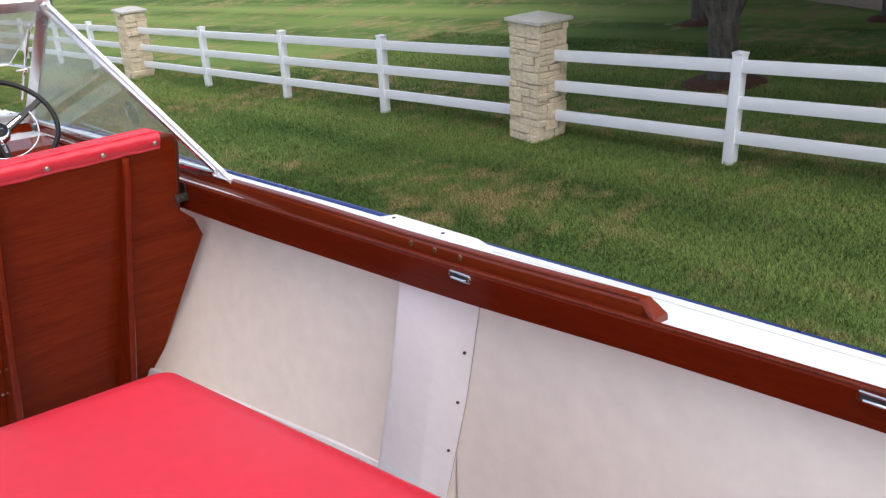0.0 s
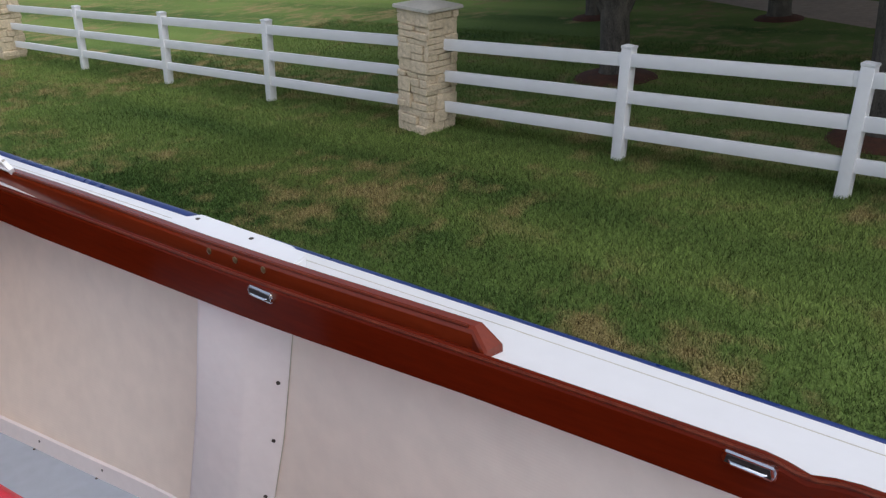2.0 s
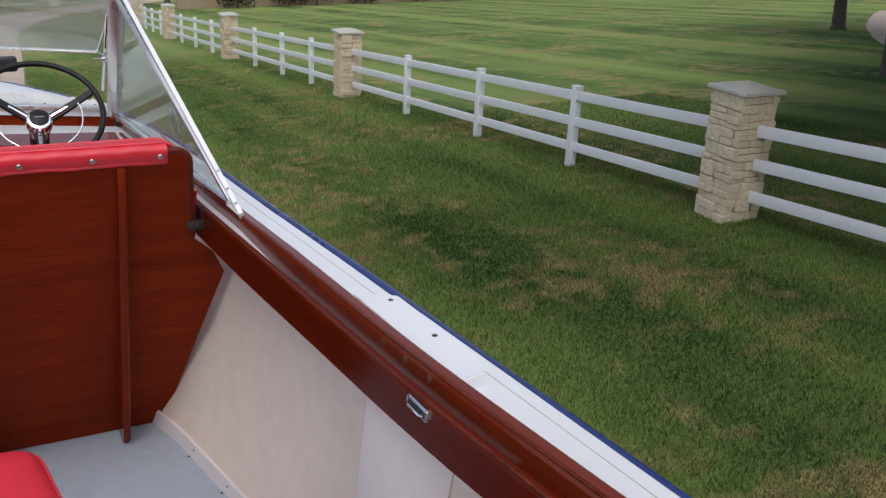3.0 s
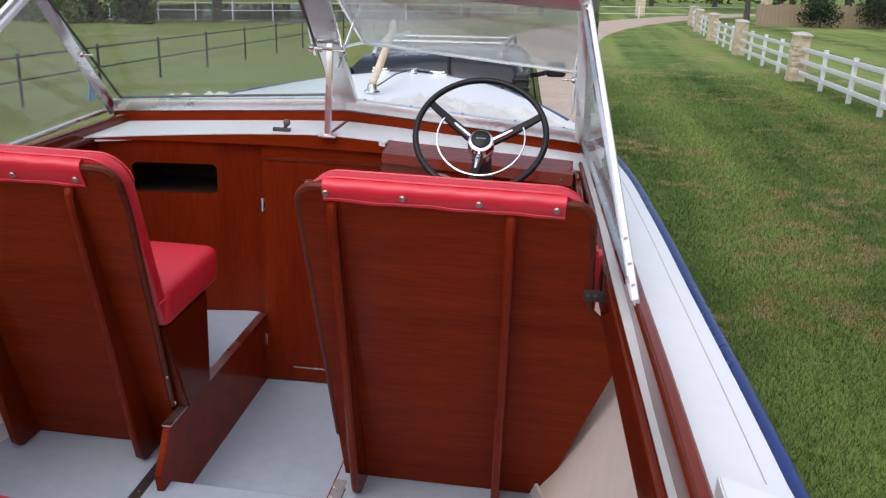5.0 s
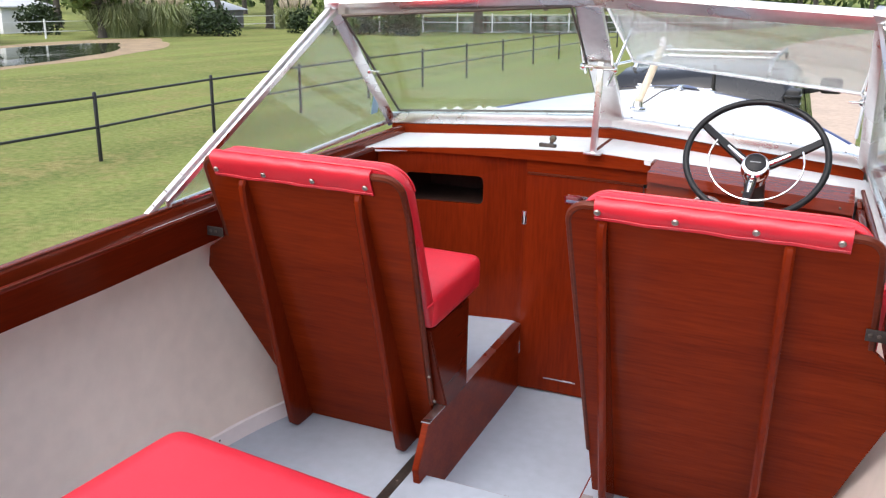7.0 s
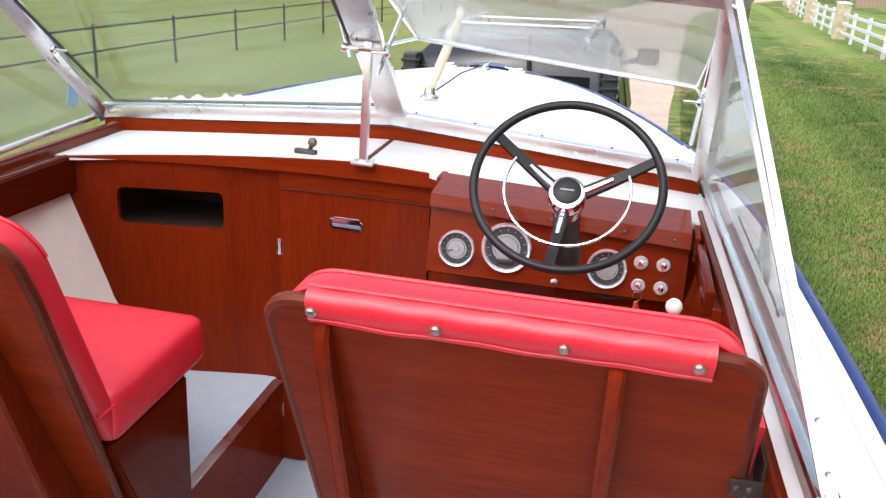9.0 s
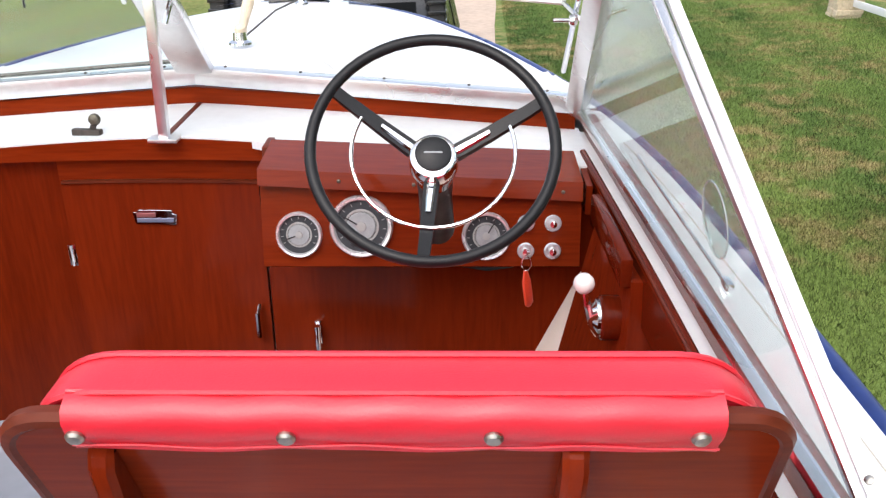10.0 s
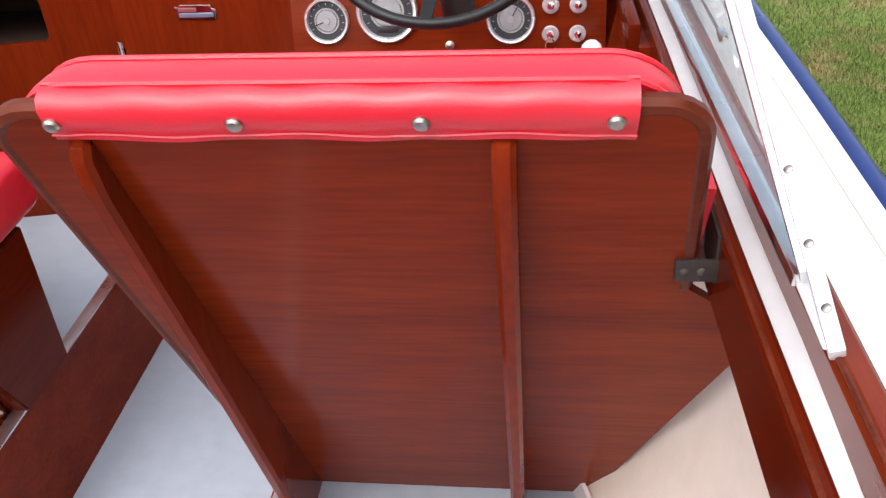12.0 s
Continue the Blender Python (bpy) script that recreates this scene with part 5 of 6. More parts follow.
for s in (-1, 1):
    lampp = part("tail_lamp", box(CX + s * 0.97 - 0.07, CX + s * 0.97 + 0.07, CY - 0.03, CY + 0.22, 1.32, 1.92, 0.025, 3), car_trim, car, "black ribbed tail lamp")
    for k in range(8):
        part("rib", box(CX + s * 0.97 - 0.08, CX + s * 0.97 + 0.08, CY - 0.05, CY + 0.18, 1.36 + 0.07 * k, 1.39 + 0.07 * k, 0.008), car_paint, lampp)
    for a, b in ((0.75, 1.65), (1.75, 2.75)):
        part("side_window", loft([[(CX + s * 1.06, CY + a, 1.32), (CX + s * 1.06, CY + b, 1.30), (CX + s * 0.93, CY + b - (0 if b < 2 else 0.1), 1.85), (CX + s * 0.93, CY + a, 1.87)], [(CX + s * 1.092, CY + a, 1.32), (CX + s * 1.09, CY + b, 1.30), (CX + s * 0.965, CY + b - (0 if b < 2 else 0.1), 1.85), (CX + s * 0.965, CY + a, 1.87)]]), dark_glass, car, "tinted side window")
    part("roof_rail", tube([(CX + s * 0.70, CY + 0.35, 2.02), (CX + s * 0.70, CY + 0.48, 2.11), (CX + s * 0.70, CY + 2.3, 2.14), (CX + s * 0.70, CY + 2.5, 2.05)], 0.024, 10), alu, car, "chrome roof rail")
    mirror = part("mirror", box(CX + s * 1.24 - 0.13, CX + s * 1.24 + 0.13, CY + 2.62, CY + 2.78, 1.69, 1.85, 0.05, 3), car_trim, car, "black door mirror")
    part("mirror_arm", bar((CX + s * 0.94, CY + 2.68, 1.70), (CX + s * 1.13, CY + 2.68, 1.74), 0.05, 0.05), car_trim, mirror)
    for y in (0.85, 3.75):
        w = part("wheel", lathe([(0.22, -0.10), (0.36, -0.12), (0.385, -0.08), (0.385, 0.08), (0.36, 0.12), (0.22, 0.10)], pose(CX + s * 0.99, CY + y, 0.387, 0, 90, 0), 30), rubber, car, "tyre")
        part("rim", lathe([(0.225, -0.12), (0.20, -0.10), (0.06, -0.08), (0.0005, -0.08)], pose(CX + s * 0.99, CY + y, 0.387, 0, -90 if s < 0 else 90, 0), 20), alu, w)
for y in (0.8, 1.9):
    part("rack_bar", tube([(CX - 0.70, CY + y, 2.125), (CX + 0.70, CY + y, 2.125)], 0.016, 8), alu, car, "chrome rack bar")
part("antenna", tube([(CX + 0.2, CY + 0.02, 1.2), (CX + 0.2, CY - 0.02, 2.10)], 0.022, 6), car_trim, car, "upright dark post behind the car")

car.matrix_world = car.matrix_world @ Matrix.Diagonal((0.87, 0.88, 1.065, 1))

# ---- white rail fence and stone pillars ----
def fence_x(y):
    return 7.97 - 0.006 * y + 0.0009 * max(0, y - 30) ** 2


PILLARS = [-17.5, -6.0, 5.16, 17.6, 29.05, 41.1, 52.8, 64.5, 76]
fence = thing("rail_fence", "white vinyl three-rail fence between stone pillars", "fence", (8.6, 10, 0), boat=False)
proto = {}
PLUMB = Matrix.Rotation(radians(5.5), 4, "X") @ Matrix.Rotation(radians(1.5), 4, "Y")    # the lawn falls a little along the fence; posts stand plumb


def shared(key, bm, material):
    """Alike pieces share one mesh."""
    if key not in proto:
        proto[key] = mesh_of(key, bm(), material, (0, 0, 0))
    return proto[key]


def piece(name, key, bm, material, parent, m, scale=(1, 1, 1)):
    ob = new(name, shared(key, bm, material))
    ob.parent = parent
    base = BASE[parent.name]
    m = m.copy()
    m.translation = (m.translation - base) * S
    ob.matrix_basis = m @ Matrix.Diagonal((*scale, 1))
    BASE[ob.name] = base
    return ob


def post_bm():
    return box(-0.058, 0.058, -0.058, 0.058, -0.05, 1.17, 0.006)


def cap_bm():
    return loft([[(x * k, y * k, z) for x, y in ((-1, -1), (1, -1), (1, 1), (-1, 1))] for k, z in ((0.0585, 1.160), (0.063, 1.168), (0.062, 1.186), (0.004, 1.200))])


def rail_bm():
    return box(-0.020, 0.020, 0, 1, -0.066, 0.066, 0.006)


for a, b in zip(PILLARS, PILLARS[1:]):
    gap = (b - a) / 4
    stops = [a + gap * 0.98, a + 2 * gap, b - gap * 0.98]
    if abs(a + 6.0) < 0.1:
        stops = [-2.4, 0.12, 2.42]
    if abs(a - 5.16) < 0.1:
        stops = [8.42, 11.28, 14.31]
    if abs(a - 17.6) < 0.1:
        stops = [20.4, 23.0, 25.95]
    for y in stops:
        p = piece("post", "post", post_bm, white_pvc, fence, Matrix.Translation((fence_x(y), y, 0)) @ PLUMB)
        piece("post_cap", "post_cap", cap_bm, white_pvc, p, Matrix.Translation(BASE[p.name])).matrix_basis = Matrix()
    ends = [a + 0.30] + stops + [b - 0.30]
    piece("end_post", "post", post_bm, white_pvc, fence, Matrix.Translation((fence_x(a + 0.33), a + 0.33, -0.06)) @ PLUMB)
    for y0, y1 in zip(ends, ends[1:]):
        for z in (0.300, 0.672, 1.045):
            d = Vector((fence_x(y1) - fence_x(y0), y1 - y0, 0))
            turn = Matrix.Rotation(math.atan2(-d.x, d.y), 4, "Z")
            piece("rail", "rail", rail_bm, white_pvc, fence, Matrix.Translation((fence_x(y0), y0, z)) @ turn, (1, d.length, 1))


def stone_bm(k):
    def build():
        bm = box(-0.5, 0.5, -0.5, 0.5, -0.5, 0.5, 0.09, 1)
        for v in bm.verts:
            v.co += 0.07 * Vector(noise.noise_vector(v.co * 2.3 + Vector((k * 7.1, 0, 0))))
        return bm
    return build


rng = random.Random(5)
for n_p, y in enumerate(PILLARS):
    near = n_p in (2, 3)
    x = fence_x(y) - 0.05
    pillar = thing("stone_pillar", "square cream limestone pillar with grey cap stone", "pillar", (x, y, 0), "fence pillars", boat=False)
    W = 0.245
    part("core", box(x - W + 0.03, x + W - 0.03, y - W + 0.03, y + W - 0.03, -0.05, 1.47, 0.004), mortar, pillar, "mortar core")
    part("cap", loft([[(x + u * k, y + v * k, z) for u, v in ((-1, -1), (1, -1), (1, 1), (-1, 1))] for k, z in ((0.275, 1.465), (0.295, 1.472), (0.295, 1.505), (0.284, 1.514), (0.02, 1.580))]), cap_stone, pillar, "grey pitched cap stone")
    joined = bmesh.new()
    for face in range(4):
        z = 0.0
        while z < 1.455:
            hgt = min(rng.choice((0.06, 0.085, 0.11, 0.15, 0.19)), 1.468 - z)
            u = -W
            while u < W - 0.02:
                wid = min(rng.uniform(0.08, 0.30), W - u)
                if W - u - wid < 0.07:
                    wid = W - u
                split = [(z, hgt)] if hgt < 0.14 or rng.random() < 0.45 else [(z, hgt * 0.45), (z + hgt * 0.45, hgt * 0.55)]
                for zs, hs in split:
                    dep = rng.uniform(0.050, 0.082)
                    c = Vector((u + wid / 2, -W + 0.025 - (dep - 0.06), zs + hs / 2))
                    m = Matrix.Translation((x, y, 0)) @ Matrix.Rotation(face * math.pi / 2, 4, "Z") @ Matrix.Translation(c)
                    sc = (wid - 0.008, dep, hs - 0.008)
                    if near:
                        k = rng.randrange(5)
                        piece("stone", f"stone_{k}", stone_bm(k), limestone, pillar, m, sc)
                    else:
                        q = stone_bm(rng.randrange(5))()
                        turned(q, m @ Matrix.Diagonal((*sc, 1)))
                        me = bpy.data.meshes.new("t")
                        q.to_mesh(me)
                        q.free()
                        joined.from_mesh(me)
                        bpy.data.meshes.remove(me)
                u += wid
            z += hgt
    if near:
        joined.free()
    else:
        tagged(part("stones", joined, limestone, pillar, "rough limestone facing"), kind="stuff")
    pillar.matrix_world = pillar.matrix_world @ PLUMB

# ---- black pipe fence to port ----
pipe = thing("pipe_fence", "black two-rail pipe fence along the pond lawn", "fence", (-9.8, 16, 0), boat=False)


def pipe_x(y):
    return -11.05 - 0.75 * (1 - math.exp(-max(0, y - 9.7) / 5))


pys = [-8.31 + 3.6 * k for k in range(20)]
for k, y in enumerate(pys):
    piece("post", "pipe_post", lambda: lathe([(0.036, -0.05), (0.036, 1.19), (0.030, 1.205), (0.004, 1.215)], Matrix(), 10), pipe_black, pipe, Matrix.Translation((pipe_x(y), y, 0)))
    if k:
        for z in (1.12, 0.60):
            part("rail", tube([(pipe_x(pys[k - 1]), pys[k - 1], z), (pipe_x(y), y, z)], 0.024, 8), pipe_black, pipe)

# ---- trees ----
def leaf_cloud(bm, centres, n, size, seed):
    r = random.Random(seed)
    for _ in range(n):
        c, rad = r.choice(centres)
        d = Vector((r.gauss(0, 1), r.gauss(0, 1), r.gauss(0, 0.8)))
        p = c + d.normalized() * rad * r.random() ** 0.45
        a = Vector((r.uniform(-1, 1), r.uniform(-1, 1), r.uniform(-1, 1))).normalized()
        b = a.orthogonal().normalized()
        k = size * r.uniform(0.6, 1.4)
        vs = [bm.verts.new(p + a * k), bm.verts.new(p + b * k * 0.5), bm.verts.new(p - a * k), bm.verts.new(p - b * k * 0.5)]
        bm.faces.new(vs)
    return bm


def tree(name, x, y, h, r, spread, material, label, seed, n=3000, size=0.16, lean=0.0, clear=0.35, boat=False):
    rr = random.Random(seed)
    t = thing(name, label, "tree", (x, y, 0), boat=False)
    top = Vector((x + lean * h, y + lean * 0.3 * h, h * 0.72))
    fork = Vector((x + lean * h * 0.35, y, h * clear))
    part("trunk", tube([(x, y, -0.1), (x, y, 0.15), (x + lean * h * 0.1, y, h * clear * 0.5), fork, fork.lerp(top, 0.5), top], [r * 1.6, r * 1.12, r * 0.95, r * 0.85, r * 0.45, r * 0.1], 12), bark, t, "rough dark trunk")
    centres = [(top, spread * 0.45)]
    for k in range(9):
        a = 2.4 * k + rr.random()
        st = fork.lerp(top, rr.uniform(0.0, 0.6))
        e = st + Vector((math.cos(a) * spread * rr.uniform(0.6, 0.95), math.sin(a) * spread * rr.uniform(0.6, 0.95), h * rr.uniform(0.08, 0.32)))
        mid = st.lerp(e, 0.5) + Vector((0, 0, -0.04 * h))
        part("limb", tube([st, mid, e], [r * 0.42, r * 0.25, r * 0.06], 7), bark, t)
        centres += [(e, spread * rr.uniform(0.28, 0.42)), (st.lerp(e, 0.6) + Vector((0, 0, 0.05 * h)), spread * 0.3)]
    bm = leaf_cloud(bmesh.new(), centres, n, size, seed)
    part("crown", bm, material, t, "leafy crown", 4)
    return t


# oaks at negative y are unseen additions whose crowns shade the lawn
OAKS = ((11.3, 4.66, 9.0, 0.20, 4.0), (9.9, 0.40, 9.0, 0.23, 3.9), (15.9, 8.2, 8.0, 0.15, 3.0), (16.8, 4.7, 9.5, 0.19, 5.2), (22.4, 8.5, 10, 0.24, 5.4), (20.7, 13.2, 8.5, 0.20, 3.4), (11.6, -3.8, 9.5, 0.25, 4.6), (18.6, -1.2, 10, 0.26, 5.6), (26.5, 4.0, 10, 0.28, 5.6), (27.5, 14.5, 9.5, 0.28, 4.8), (31.0, 20.0, 9.0, 0.27, 4.4), (33.5, 26.0, 9.0, 0.26, 4.4), (31.5, 9.0, 10, 0.30, 5.2), (38, 14.0, 10, 0.3, 5.2), (43, 22.0, 11, 0.3, 5.2), (24, -6.0, 10, 0.28, 5.4), (11.4, -8.4, 9.5, 0.25, 4.6))
for k, (x, y, h, r, sp) in enumerate(OAKS):
    oak = tree("oak_tree", x, y, h, r, sp, leaves, "spreading oak with dark bark over the lawn", 40 + k, 8500 if k in (0, 1, 3, 4, 6, 7, 16) else 4600, 0.30 if k < 9 or k == 16 else 0.22)
    if k == 0:
        for dx, dy in ((0.55, -0.75), (-0.45, 0.70), (0.25, 0.45)):
            part("stem", tube([(x, y, 0.75), (x + dx * 0.25, y + dy * 0.25, 1.3), (x + dx * 0.9, y + dy * 0.9, 2.6), (x + dx * 1.6, y + dy * 1.6, 4.4)], [0.12, 0.15, 0.13, 0.09], 10), bark, oak, "diverging stem")
for x, y, rr_ in ((11.3, 4.66, 0.62), (9.9, 0.40, 0.62), (15.9, 8.2, 0.45), (16.8, 4.7, 0.45)):
    bm = loft([[(x + q * rr_ * (1 + 0.10 * noise.noise((k, x, q))) * math.cos(k * 0.2618), y + q * rr_ * (1 + 0.10 * noise.noise((k, x, q))) * math.sin(k * 0.2618), z) for k in range(24)] for q, z in ((1.0, 0.006), (0.85, 0.05), (0.4, 0.09), (0.02, 0.10))])
    solo("mulch_ring", bm, mulch, "ring of brown mulch round a tree trunk", "mulch", (x, y, 0), "mulch rings", boat=False)

# port side: pond, pampas, barn and the far shore
def blob_sheet(cx, cy, ax, ay, z, seed, n=48, turn=0.0):
    bm = bmesh.new()
    vs = []
    for k in range(n):
        a = 2 * math.pi * k / n
        q = 1 + 0.16 * noise.noise((math.cos(a) * 2, math.sin(a) * 2, seed))
        u, v = ax * q * math.cos(a), ay * q * math.sin(a)
        vs.append(bm.verts.new((cx + u * math.cos(turn) - v * math.sin(turn), cy + u * math.sin(turn) + v * math.cos(turn), z)))
    bm.faces.new(vs)
    return bm


solo("bank", blob_sheet(-37.0, 31.5, 5.0, 15.0, 0.010, 3.0, turn=0.42), bank_earth, "bare brown pond bank", "bank", kind="structure", boat=False)
solo("water", blob_sheet(-35.8, 28.6, 3.6, 12.0, 0.022, 3.0, turn=0.42), water, "still dark pond water", "pond", kind="structure", boat=False)
solo("water", blob_sheet(-30, 96, 24, 32, 0.02, 8.0), water, "pale lake beyond the lawn", "lake", kind="structure", boat=False)


def pampas(x, y, r, h, seed, n):
    rr = random.Random(seed)
    t = thing("pampas_grass", "tall clump of pampas grass with pale plumes", "grass clump", (x, y, 0), boat=False)
    bm = bmesh.new()
    for _ in range(n):
        a, d = rr.uniform(0, 6.28), r * 0.7 * rr.random() ** 0.5
        p = Vector((x + d * math.cos(a), y + d * math.sin(a), 0))
        hh = h * rr.uniform(0.30, 0.80)
        o = Vector((math.cos(a), math.sin(a), 0)) * rr.uniform(0.2, 1.3) * r * 0.8
        w = Vector((-math.sin(a), math.cos(a), 0)) * 0.022
        m, e = p + o * 0.4 + Vector((0, 0, hh * 0.8)), p + o + Vector((0, 0, hh * rr.uniform(0.35, 1.0)))
        v = [bm.verts.new(q) for q in (p - w, p + w, m + w, m - w, e)]
        bm.faces.new(v[:4])
        bm.faces.new((v[3], v[2], v[4]))
    part("blades", bm, reed, t, "green-grey arching blades", 4)
    bm = bmesh.new()
    for _ in range(46):
        a, d = rr.uniform(0, 6.28), r * 0.8 * rr.random() ** 0.5
        p = Vector((x + d * math.cos(a), y + d * math.sin(a), h * rr.uniform(0.55, 0.72)))
        e = p + Vector((math.cos(a) * 0.25, math.sin(a) * 0.25, h * rr.uniform(0.22, 0.34)))
        tube([p, p.lerp(e, 0.35), p.lerp(e, 0.75), e], [0.02, 0.085, 0.07, 0.01], 5, bm=bm)
    part("plumes", bm, plume, t, "pale tan plumes", 4)


pampas(-46.2, 46.6, 2.0, 3.6, 3, 2600)
pampas(-44.4, 49.2, 1.9, 3.5, 4, 2400)
pampas(-44.5, 66.0, 1.9, 2.8, 5, 900)
barn = thing("barn", "white metal barn beyond the pond", "barn", (-60, 48, 0), boat=False)
part("wall", box(-64, -57.2, 46.5, 51, 0, 1.9, 0.02), barn_white, barn, "white walls")
part("roof", prism([(-64.3, 1.87), (-56.9, 1.87), (-56.9, 1.98), (-60.6, 2.7), (-64.3, 1.98)], 46.2, 51.3), barn_roof, barn, "pale roof")
part("door", box(-59.0, -58.1, 46.4, 46.52, 0, 1.3, 0.01), dark_inside, barn, "dark doorway")
shed = thing("shed", "low grey shed among the trees", "shed", (-52.5, 64, 0), boat=False)
part("wall", box(-55, -50, 63, 66, 0, 1.6, 0.02), shed_grey, shed)
part("roof", prism([(-55.3, 1.55), (-49.7, 1.55), (-52.5, 2.3)], 62.6, 66.4), barn_roof, shed)
rr = random.Random(11)
for k, (x, y, h, sp, m_, lean) in enumerate(((-46, 45, 6.5, 2.6, leaves_light, 0), (-50.5, 51, 6.0, 2.2, leaves, 0), (-48.6, 61.5, 9, 3.6, leaves, -0.25), (-47.0, 65.8, 13, 4.6, leaves, 0), (-31, 60, 13, 5.0, leaves, 0), (-26, 63, 12, 4.6, leaves_light, 0), (-57, 62, 8, 4, leaves_light, 0), (-64, 58, 8.5, 4, leaves, 0), (-75, 62, 9, 4.5, leaves_light, 0), (-49, 36, 4.2, 2.2, leaves_dark, 0), (-34, 66, 6.5, 4.2, leaves_dark, 0), (-4, 98, 8, 4.5, leaves, 0))):
    tree("shore_tree", x, y, h, 0.16 + 0.016 * h, sp, m_, "leafy tree on the far side of the pond", 80 + k, 2600, 0.22, lean, 0.28)


def shrub(x, y, r, h, seed, n=900, m_=None, name="shrub", label="dense dark green shrub"):
    c = [(Vector((x + r * 0.5 * math.cos(a), y + r * 0.5 * math.sin(a), h * q)), r * 0.55) for a, q in ((0, 0.3), (1.6, 0.55), (3.1, 0.35), (4.7, 0.6), (2.2, 0.75))]
    t = thing(name, label, "shrub", (x, y, 0), boat=False)
    part("foliage", leaf_cloud(bmesh.new(), c, n, 0.14, seed), m_ or leaves_dark, t, "", 4)
    part("stem", tube([(x, y, -0.05), (x, y, h * 0.5)], [0.08, 0.03], 6), bark, t)


for k, (x, y) in enumerate(((-33.5, 58), (-38.0, 57.5), (-29.5, 57), (-47, 33.5), (-45.5, 34.8))):
    shrub(x, y, 1.5, 1.7, 200 + k)
for k, (x, y, h) in enumerate(((-60, 49, 2.6), (-54, 47, 2.2), (-50, 56, 3.2), (-44.5, 53, 2.4), (-41, 51, 1.8), (-34.5, 56, 2.6), (-30.5, 58.5, 3.0))):
    shrub(x, y, 1.1 + 0.35 * h, h, 250 + k, 1200, (leaves, leaves_dark, leaves_light)[k % 3], "shrub", "leafy green shrub beyond the pond")
for k, (x, h) in enumerate(((19.5, 2.8), (24, 3.4), (26.5, 4.4), (31, 3.0), (36, 4.6), (40.5, 3.2), (45, 4.2), (54, 3.4))):
    shrub(x, 76.3 - 0.1 * k, 1.2 + 0.2 * h, h, 220 + k, 1300)

wf = thing("far_fence", "white rail fence on the far side of the pond", "fence", (-40, 60, 0), boat=False)
run = [(-62, 27), (-55, 33), (-49.5, 39), (-47.5, 46), (-48, 58), (-44, 72), (-36, 74), (-30, 76), (-24, 80), (-16, 84), (-6, 88), (6, 92), (18, 98)]
for k, (p, q) in enumerate(zip(run, run[1:])):
    for z in (0.45, 1.10):
        part("rail", bar((*p, z), (*q, z), 0.05, 0.05, bevel=0), white_pvc, wf)
    for j in range(2):
        a, b = p[0] + (q[0] - p[0]) * j / 2, p[1] + (q[1] - p[1]) * j / 2
        part("post", box(a - 0.045, a + 0.045, b - 0.045, b + 0.045, 0, 1.25, 0), white_pvc, wf)

# far plank fence to starboard, with tall trees behind it
plank = thing("plank_fence", "tall weathered plank fence across the field", "fence", (36, 78, 0), boat=False)
rng = random.Random(8)
for k in range(200):
    x = 15 + k * 0.30
    y = 78.5 - 0.05 * k * 0.3
    piece("plank", "plank", lambda: box(-0.142, 0.142, -0.02, 0.02, 0, 1, 0), plank_mat, plank, Matrix.Translation((x, y, 0)), (1, 1, 1.75 + rng.uniform(-0.05, 0.05)))
part("back_rail", box(15, 75, 78.6, 78.7, 1.3, 1.45, 0), plank_mat, plank)
gate = thing("gate_wall", "low brick gate wall at the end of the drive", "wall", (18, 100, 0), boat=False)
for x in (6.5, 19.5):
    part("pier", box(x - 0.5, x + 0.5, 99.5, 100.5, 0, 2.3, 0.03), limestone, gate)
part("wall", box(20, 30, 99.8, 100.2, 0, 1.2, 0.02), mulch, gate)
for k in range(46):
    a = -78 + 168 * k / 45
    d = 150 + rng.uniform(-25, 30)
    if -32 < a < -18 and d < 165:
        d = 190
    x, y = d * math.sin(radians(a)), d * math.cos(radians(a))
    if y < 60 and x > 0:
        continue
    m_ = rng.choice((leaves, leaves, leaves_light, leaves_dark))
    tree("far_tree", x, y, rng.uniform(11, 17), 0.4, rng.uniform(5.5, 8), m_, "tall tree in the distant wood", 300 + k, 1500, 0.55, 0, 0.16)
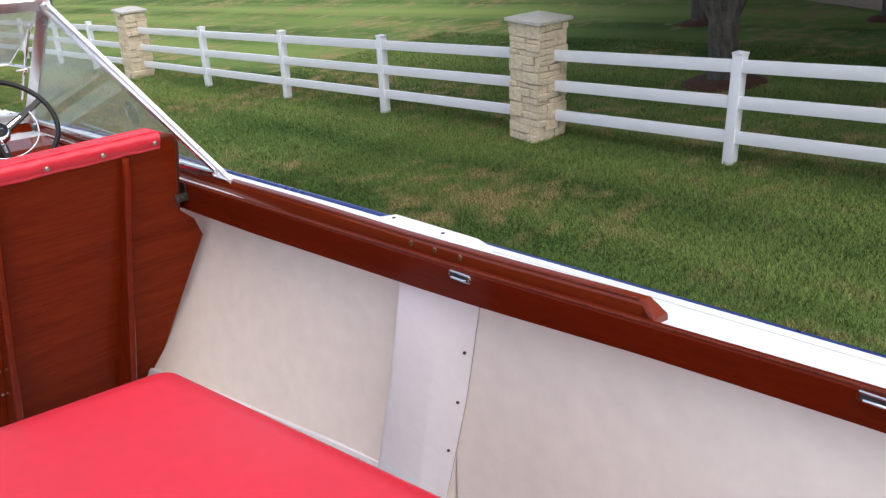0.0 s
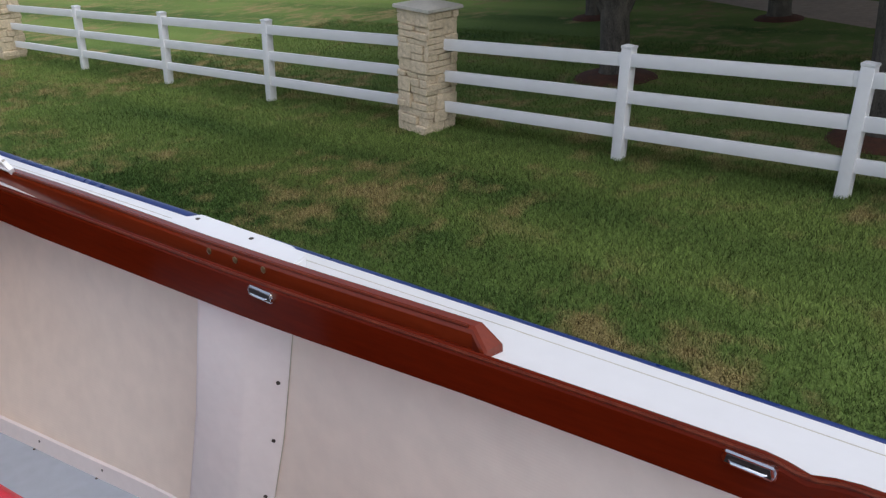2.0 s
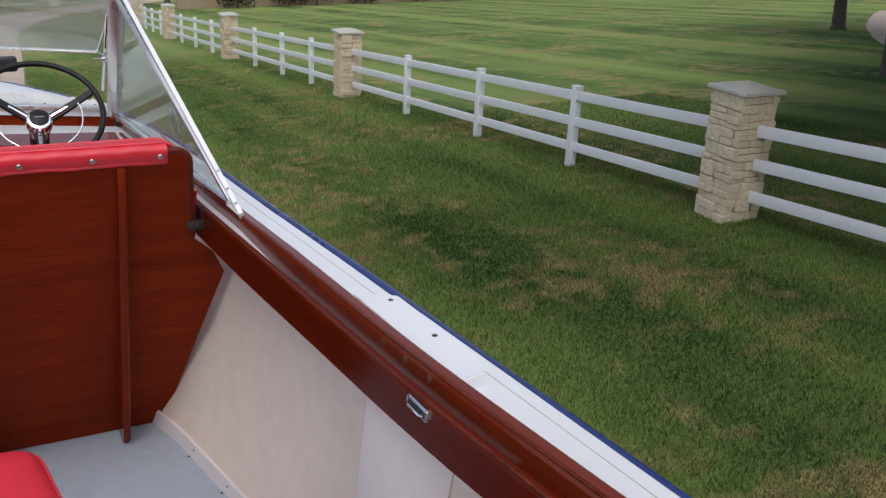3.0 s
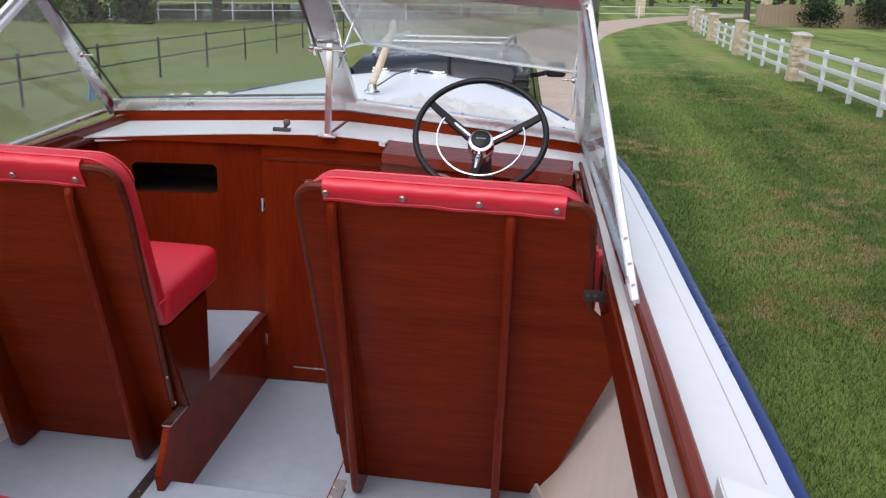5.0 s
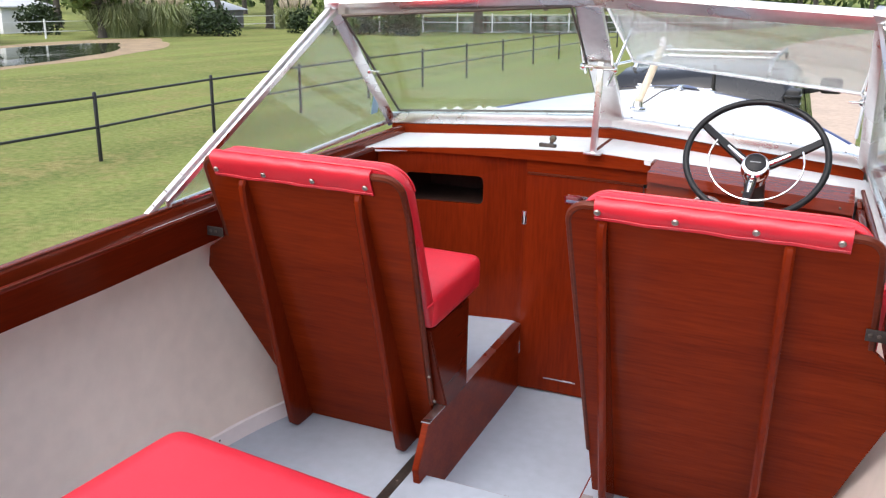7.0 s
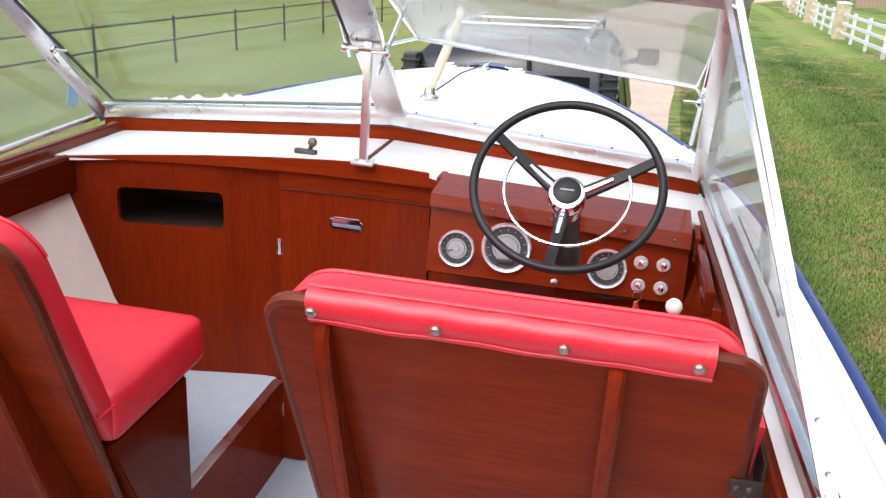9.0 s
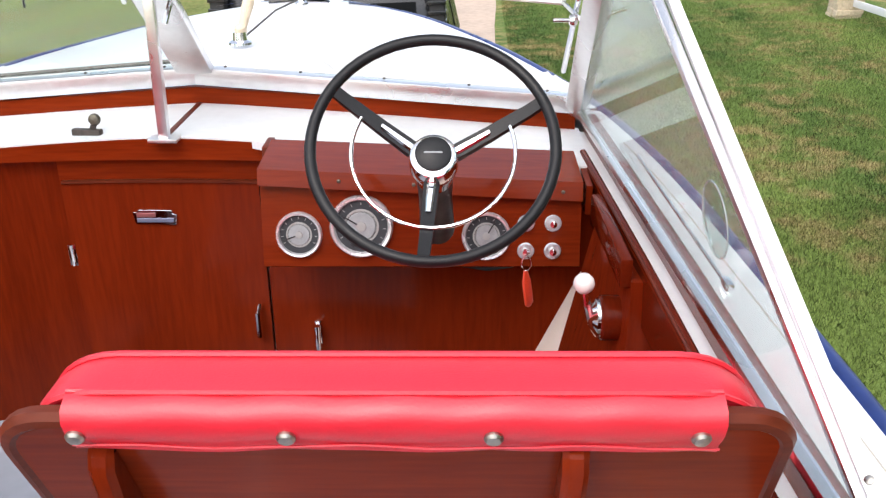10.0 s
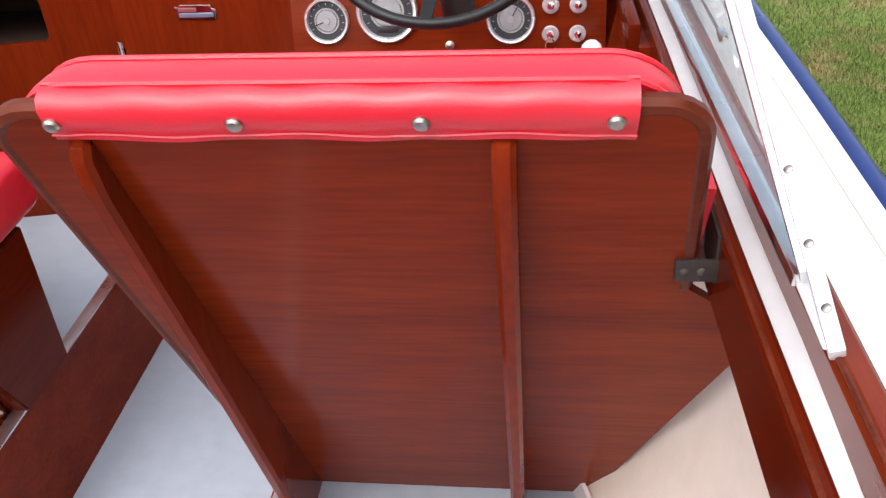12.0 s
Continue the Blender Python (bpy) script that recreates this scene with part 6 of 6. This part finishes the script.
for k in range(16):
    tree("field_tree", 16 + k * 3.4 + rng.uniform(-1, 1), 84 + rng.uniform(0, 8), rng.uniform(9, 13), 0.28, rng.uniform(3.2, 4.4), rng.choice((leaves, leaves_dark)), "tall tree behind the plank fence", 400 + k, 1500, 0.3, 0, 0.2)
wood = bmesh.new()
rng = random.Random(9)
cents = []
for k in range(240):
    a, d = radians(-100 + 200 * k / 239), 215 + rng.uniform(-12, 12)
    cents.append((Vector((d * math.sin(a), d * math.cos(a), rng.uniform(2, 8))), rng.uniform(4, 7)))
leaf_cloud(wood, cents, 16000, 1.0, 77)
solo("far_woods", wood, leaves, "band of distant woodland round the fields", "woods", kind="stuff", boat=False, angle=4)

# ---- grass blades beside the boat ----
def blade_field(x0, x1, y0, y1, n, seed, h=0.045, thin=False):
    g = np.random.default_rng(seed)
    px_, py_ = g.uniform(x0, x1, n), y0 + (y1 - y0) * (1 - np.sqrt(1 - g.random(n)) if thin else g.random(n))
    a, ln, t = g.uniform(0, 2 * np.pi, n), h * g.uniform(0.5, 1.3, n), g.uniform(0.2, 0.9, n)
    w = 0.0034 * g.uniform(0.7, 1.5, n)
    dx, dy = np.cos(a), np.sin(a)
    ox, oy = g.normal(0, 1, n) * ln * t, g.normal(0, 1, n) * ln * t
    v = np.empty((n, 3, 3))
    v[:, 0] = np.stack([px_ - dx * w, py_ - dy * w, np.zeros(n)], 1)
    v[:, 1] = np.stack([px_ + dx * w, py_ + dy * w, np.zeros(n)], 1)
    v[:, 2] = np.stack([px_ + ox, py_ + oy, ln], 1)
    me = bpy.data.meshes.new("grass_blades")
    me.vertices.add(3 * n)
    me.vertices.foreach_set("co", (v * S).ravel())
    me.loops.add(3 * n)
    me.loops.foreach_set("vertex_index", np.arange(3 * n, dtype=np.int32))
    me.polygons.add(n)
    me.polygons.foreach_set("loop_start", np.arange(0, 3 * n, 3, dtype=np.int32))
    me.update()
    me.materials.append(blades)
    tagged(new("grass_blades", me), "short mown green grass blades", "grass", kind="stuff")


blade_field(1.2, 8.4, -6, 7, 480000, 1)
blade_field(1.2, 8.4, -6, -24, 120000, 4, 0.05, True)
blade_field(8.4, 14, -6, 14, 120000, 2, 0.05)
blade_field(1.2, 8.6, 7, 34, 260000, 3, 0.05, True)
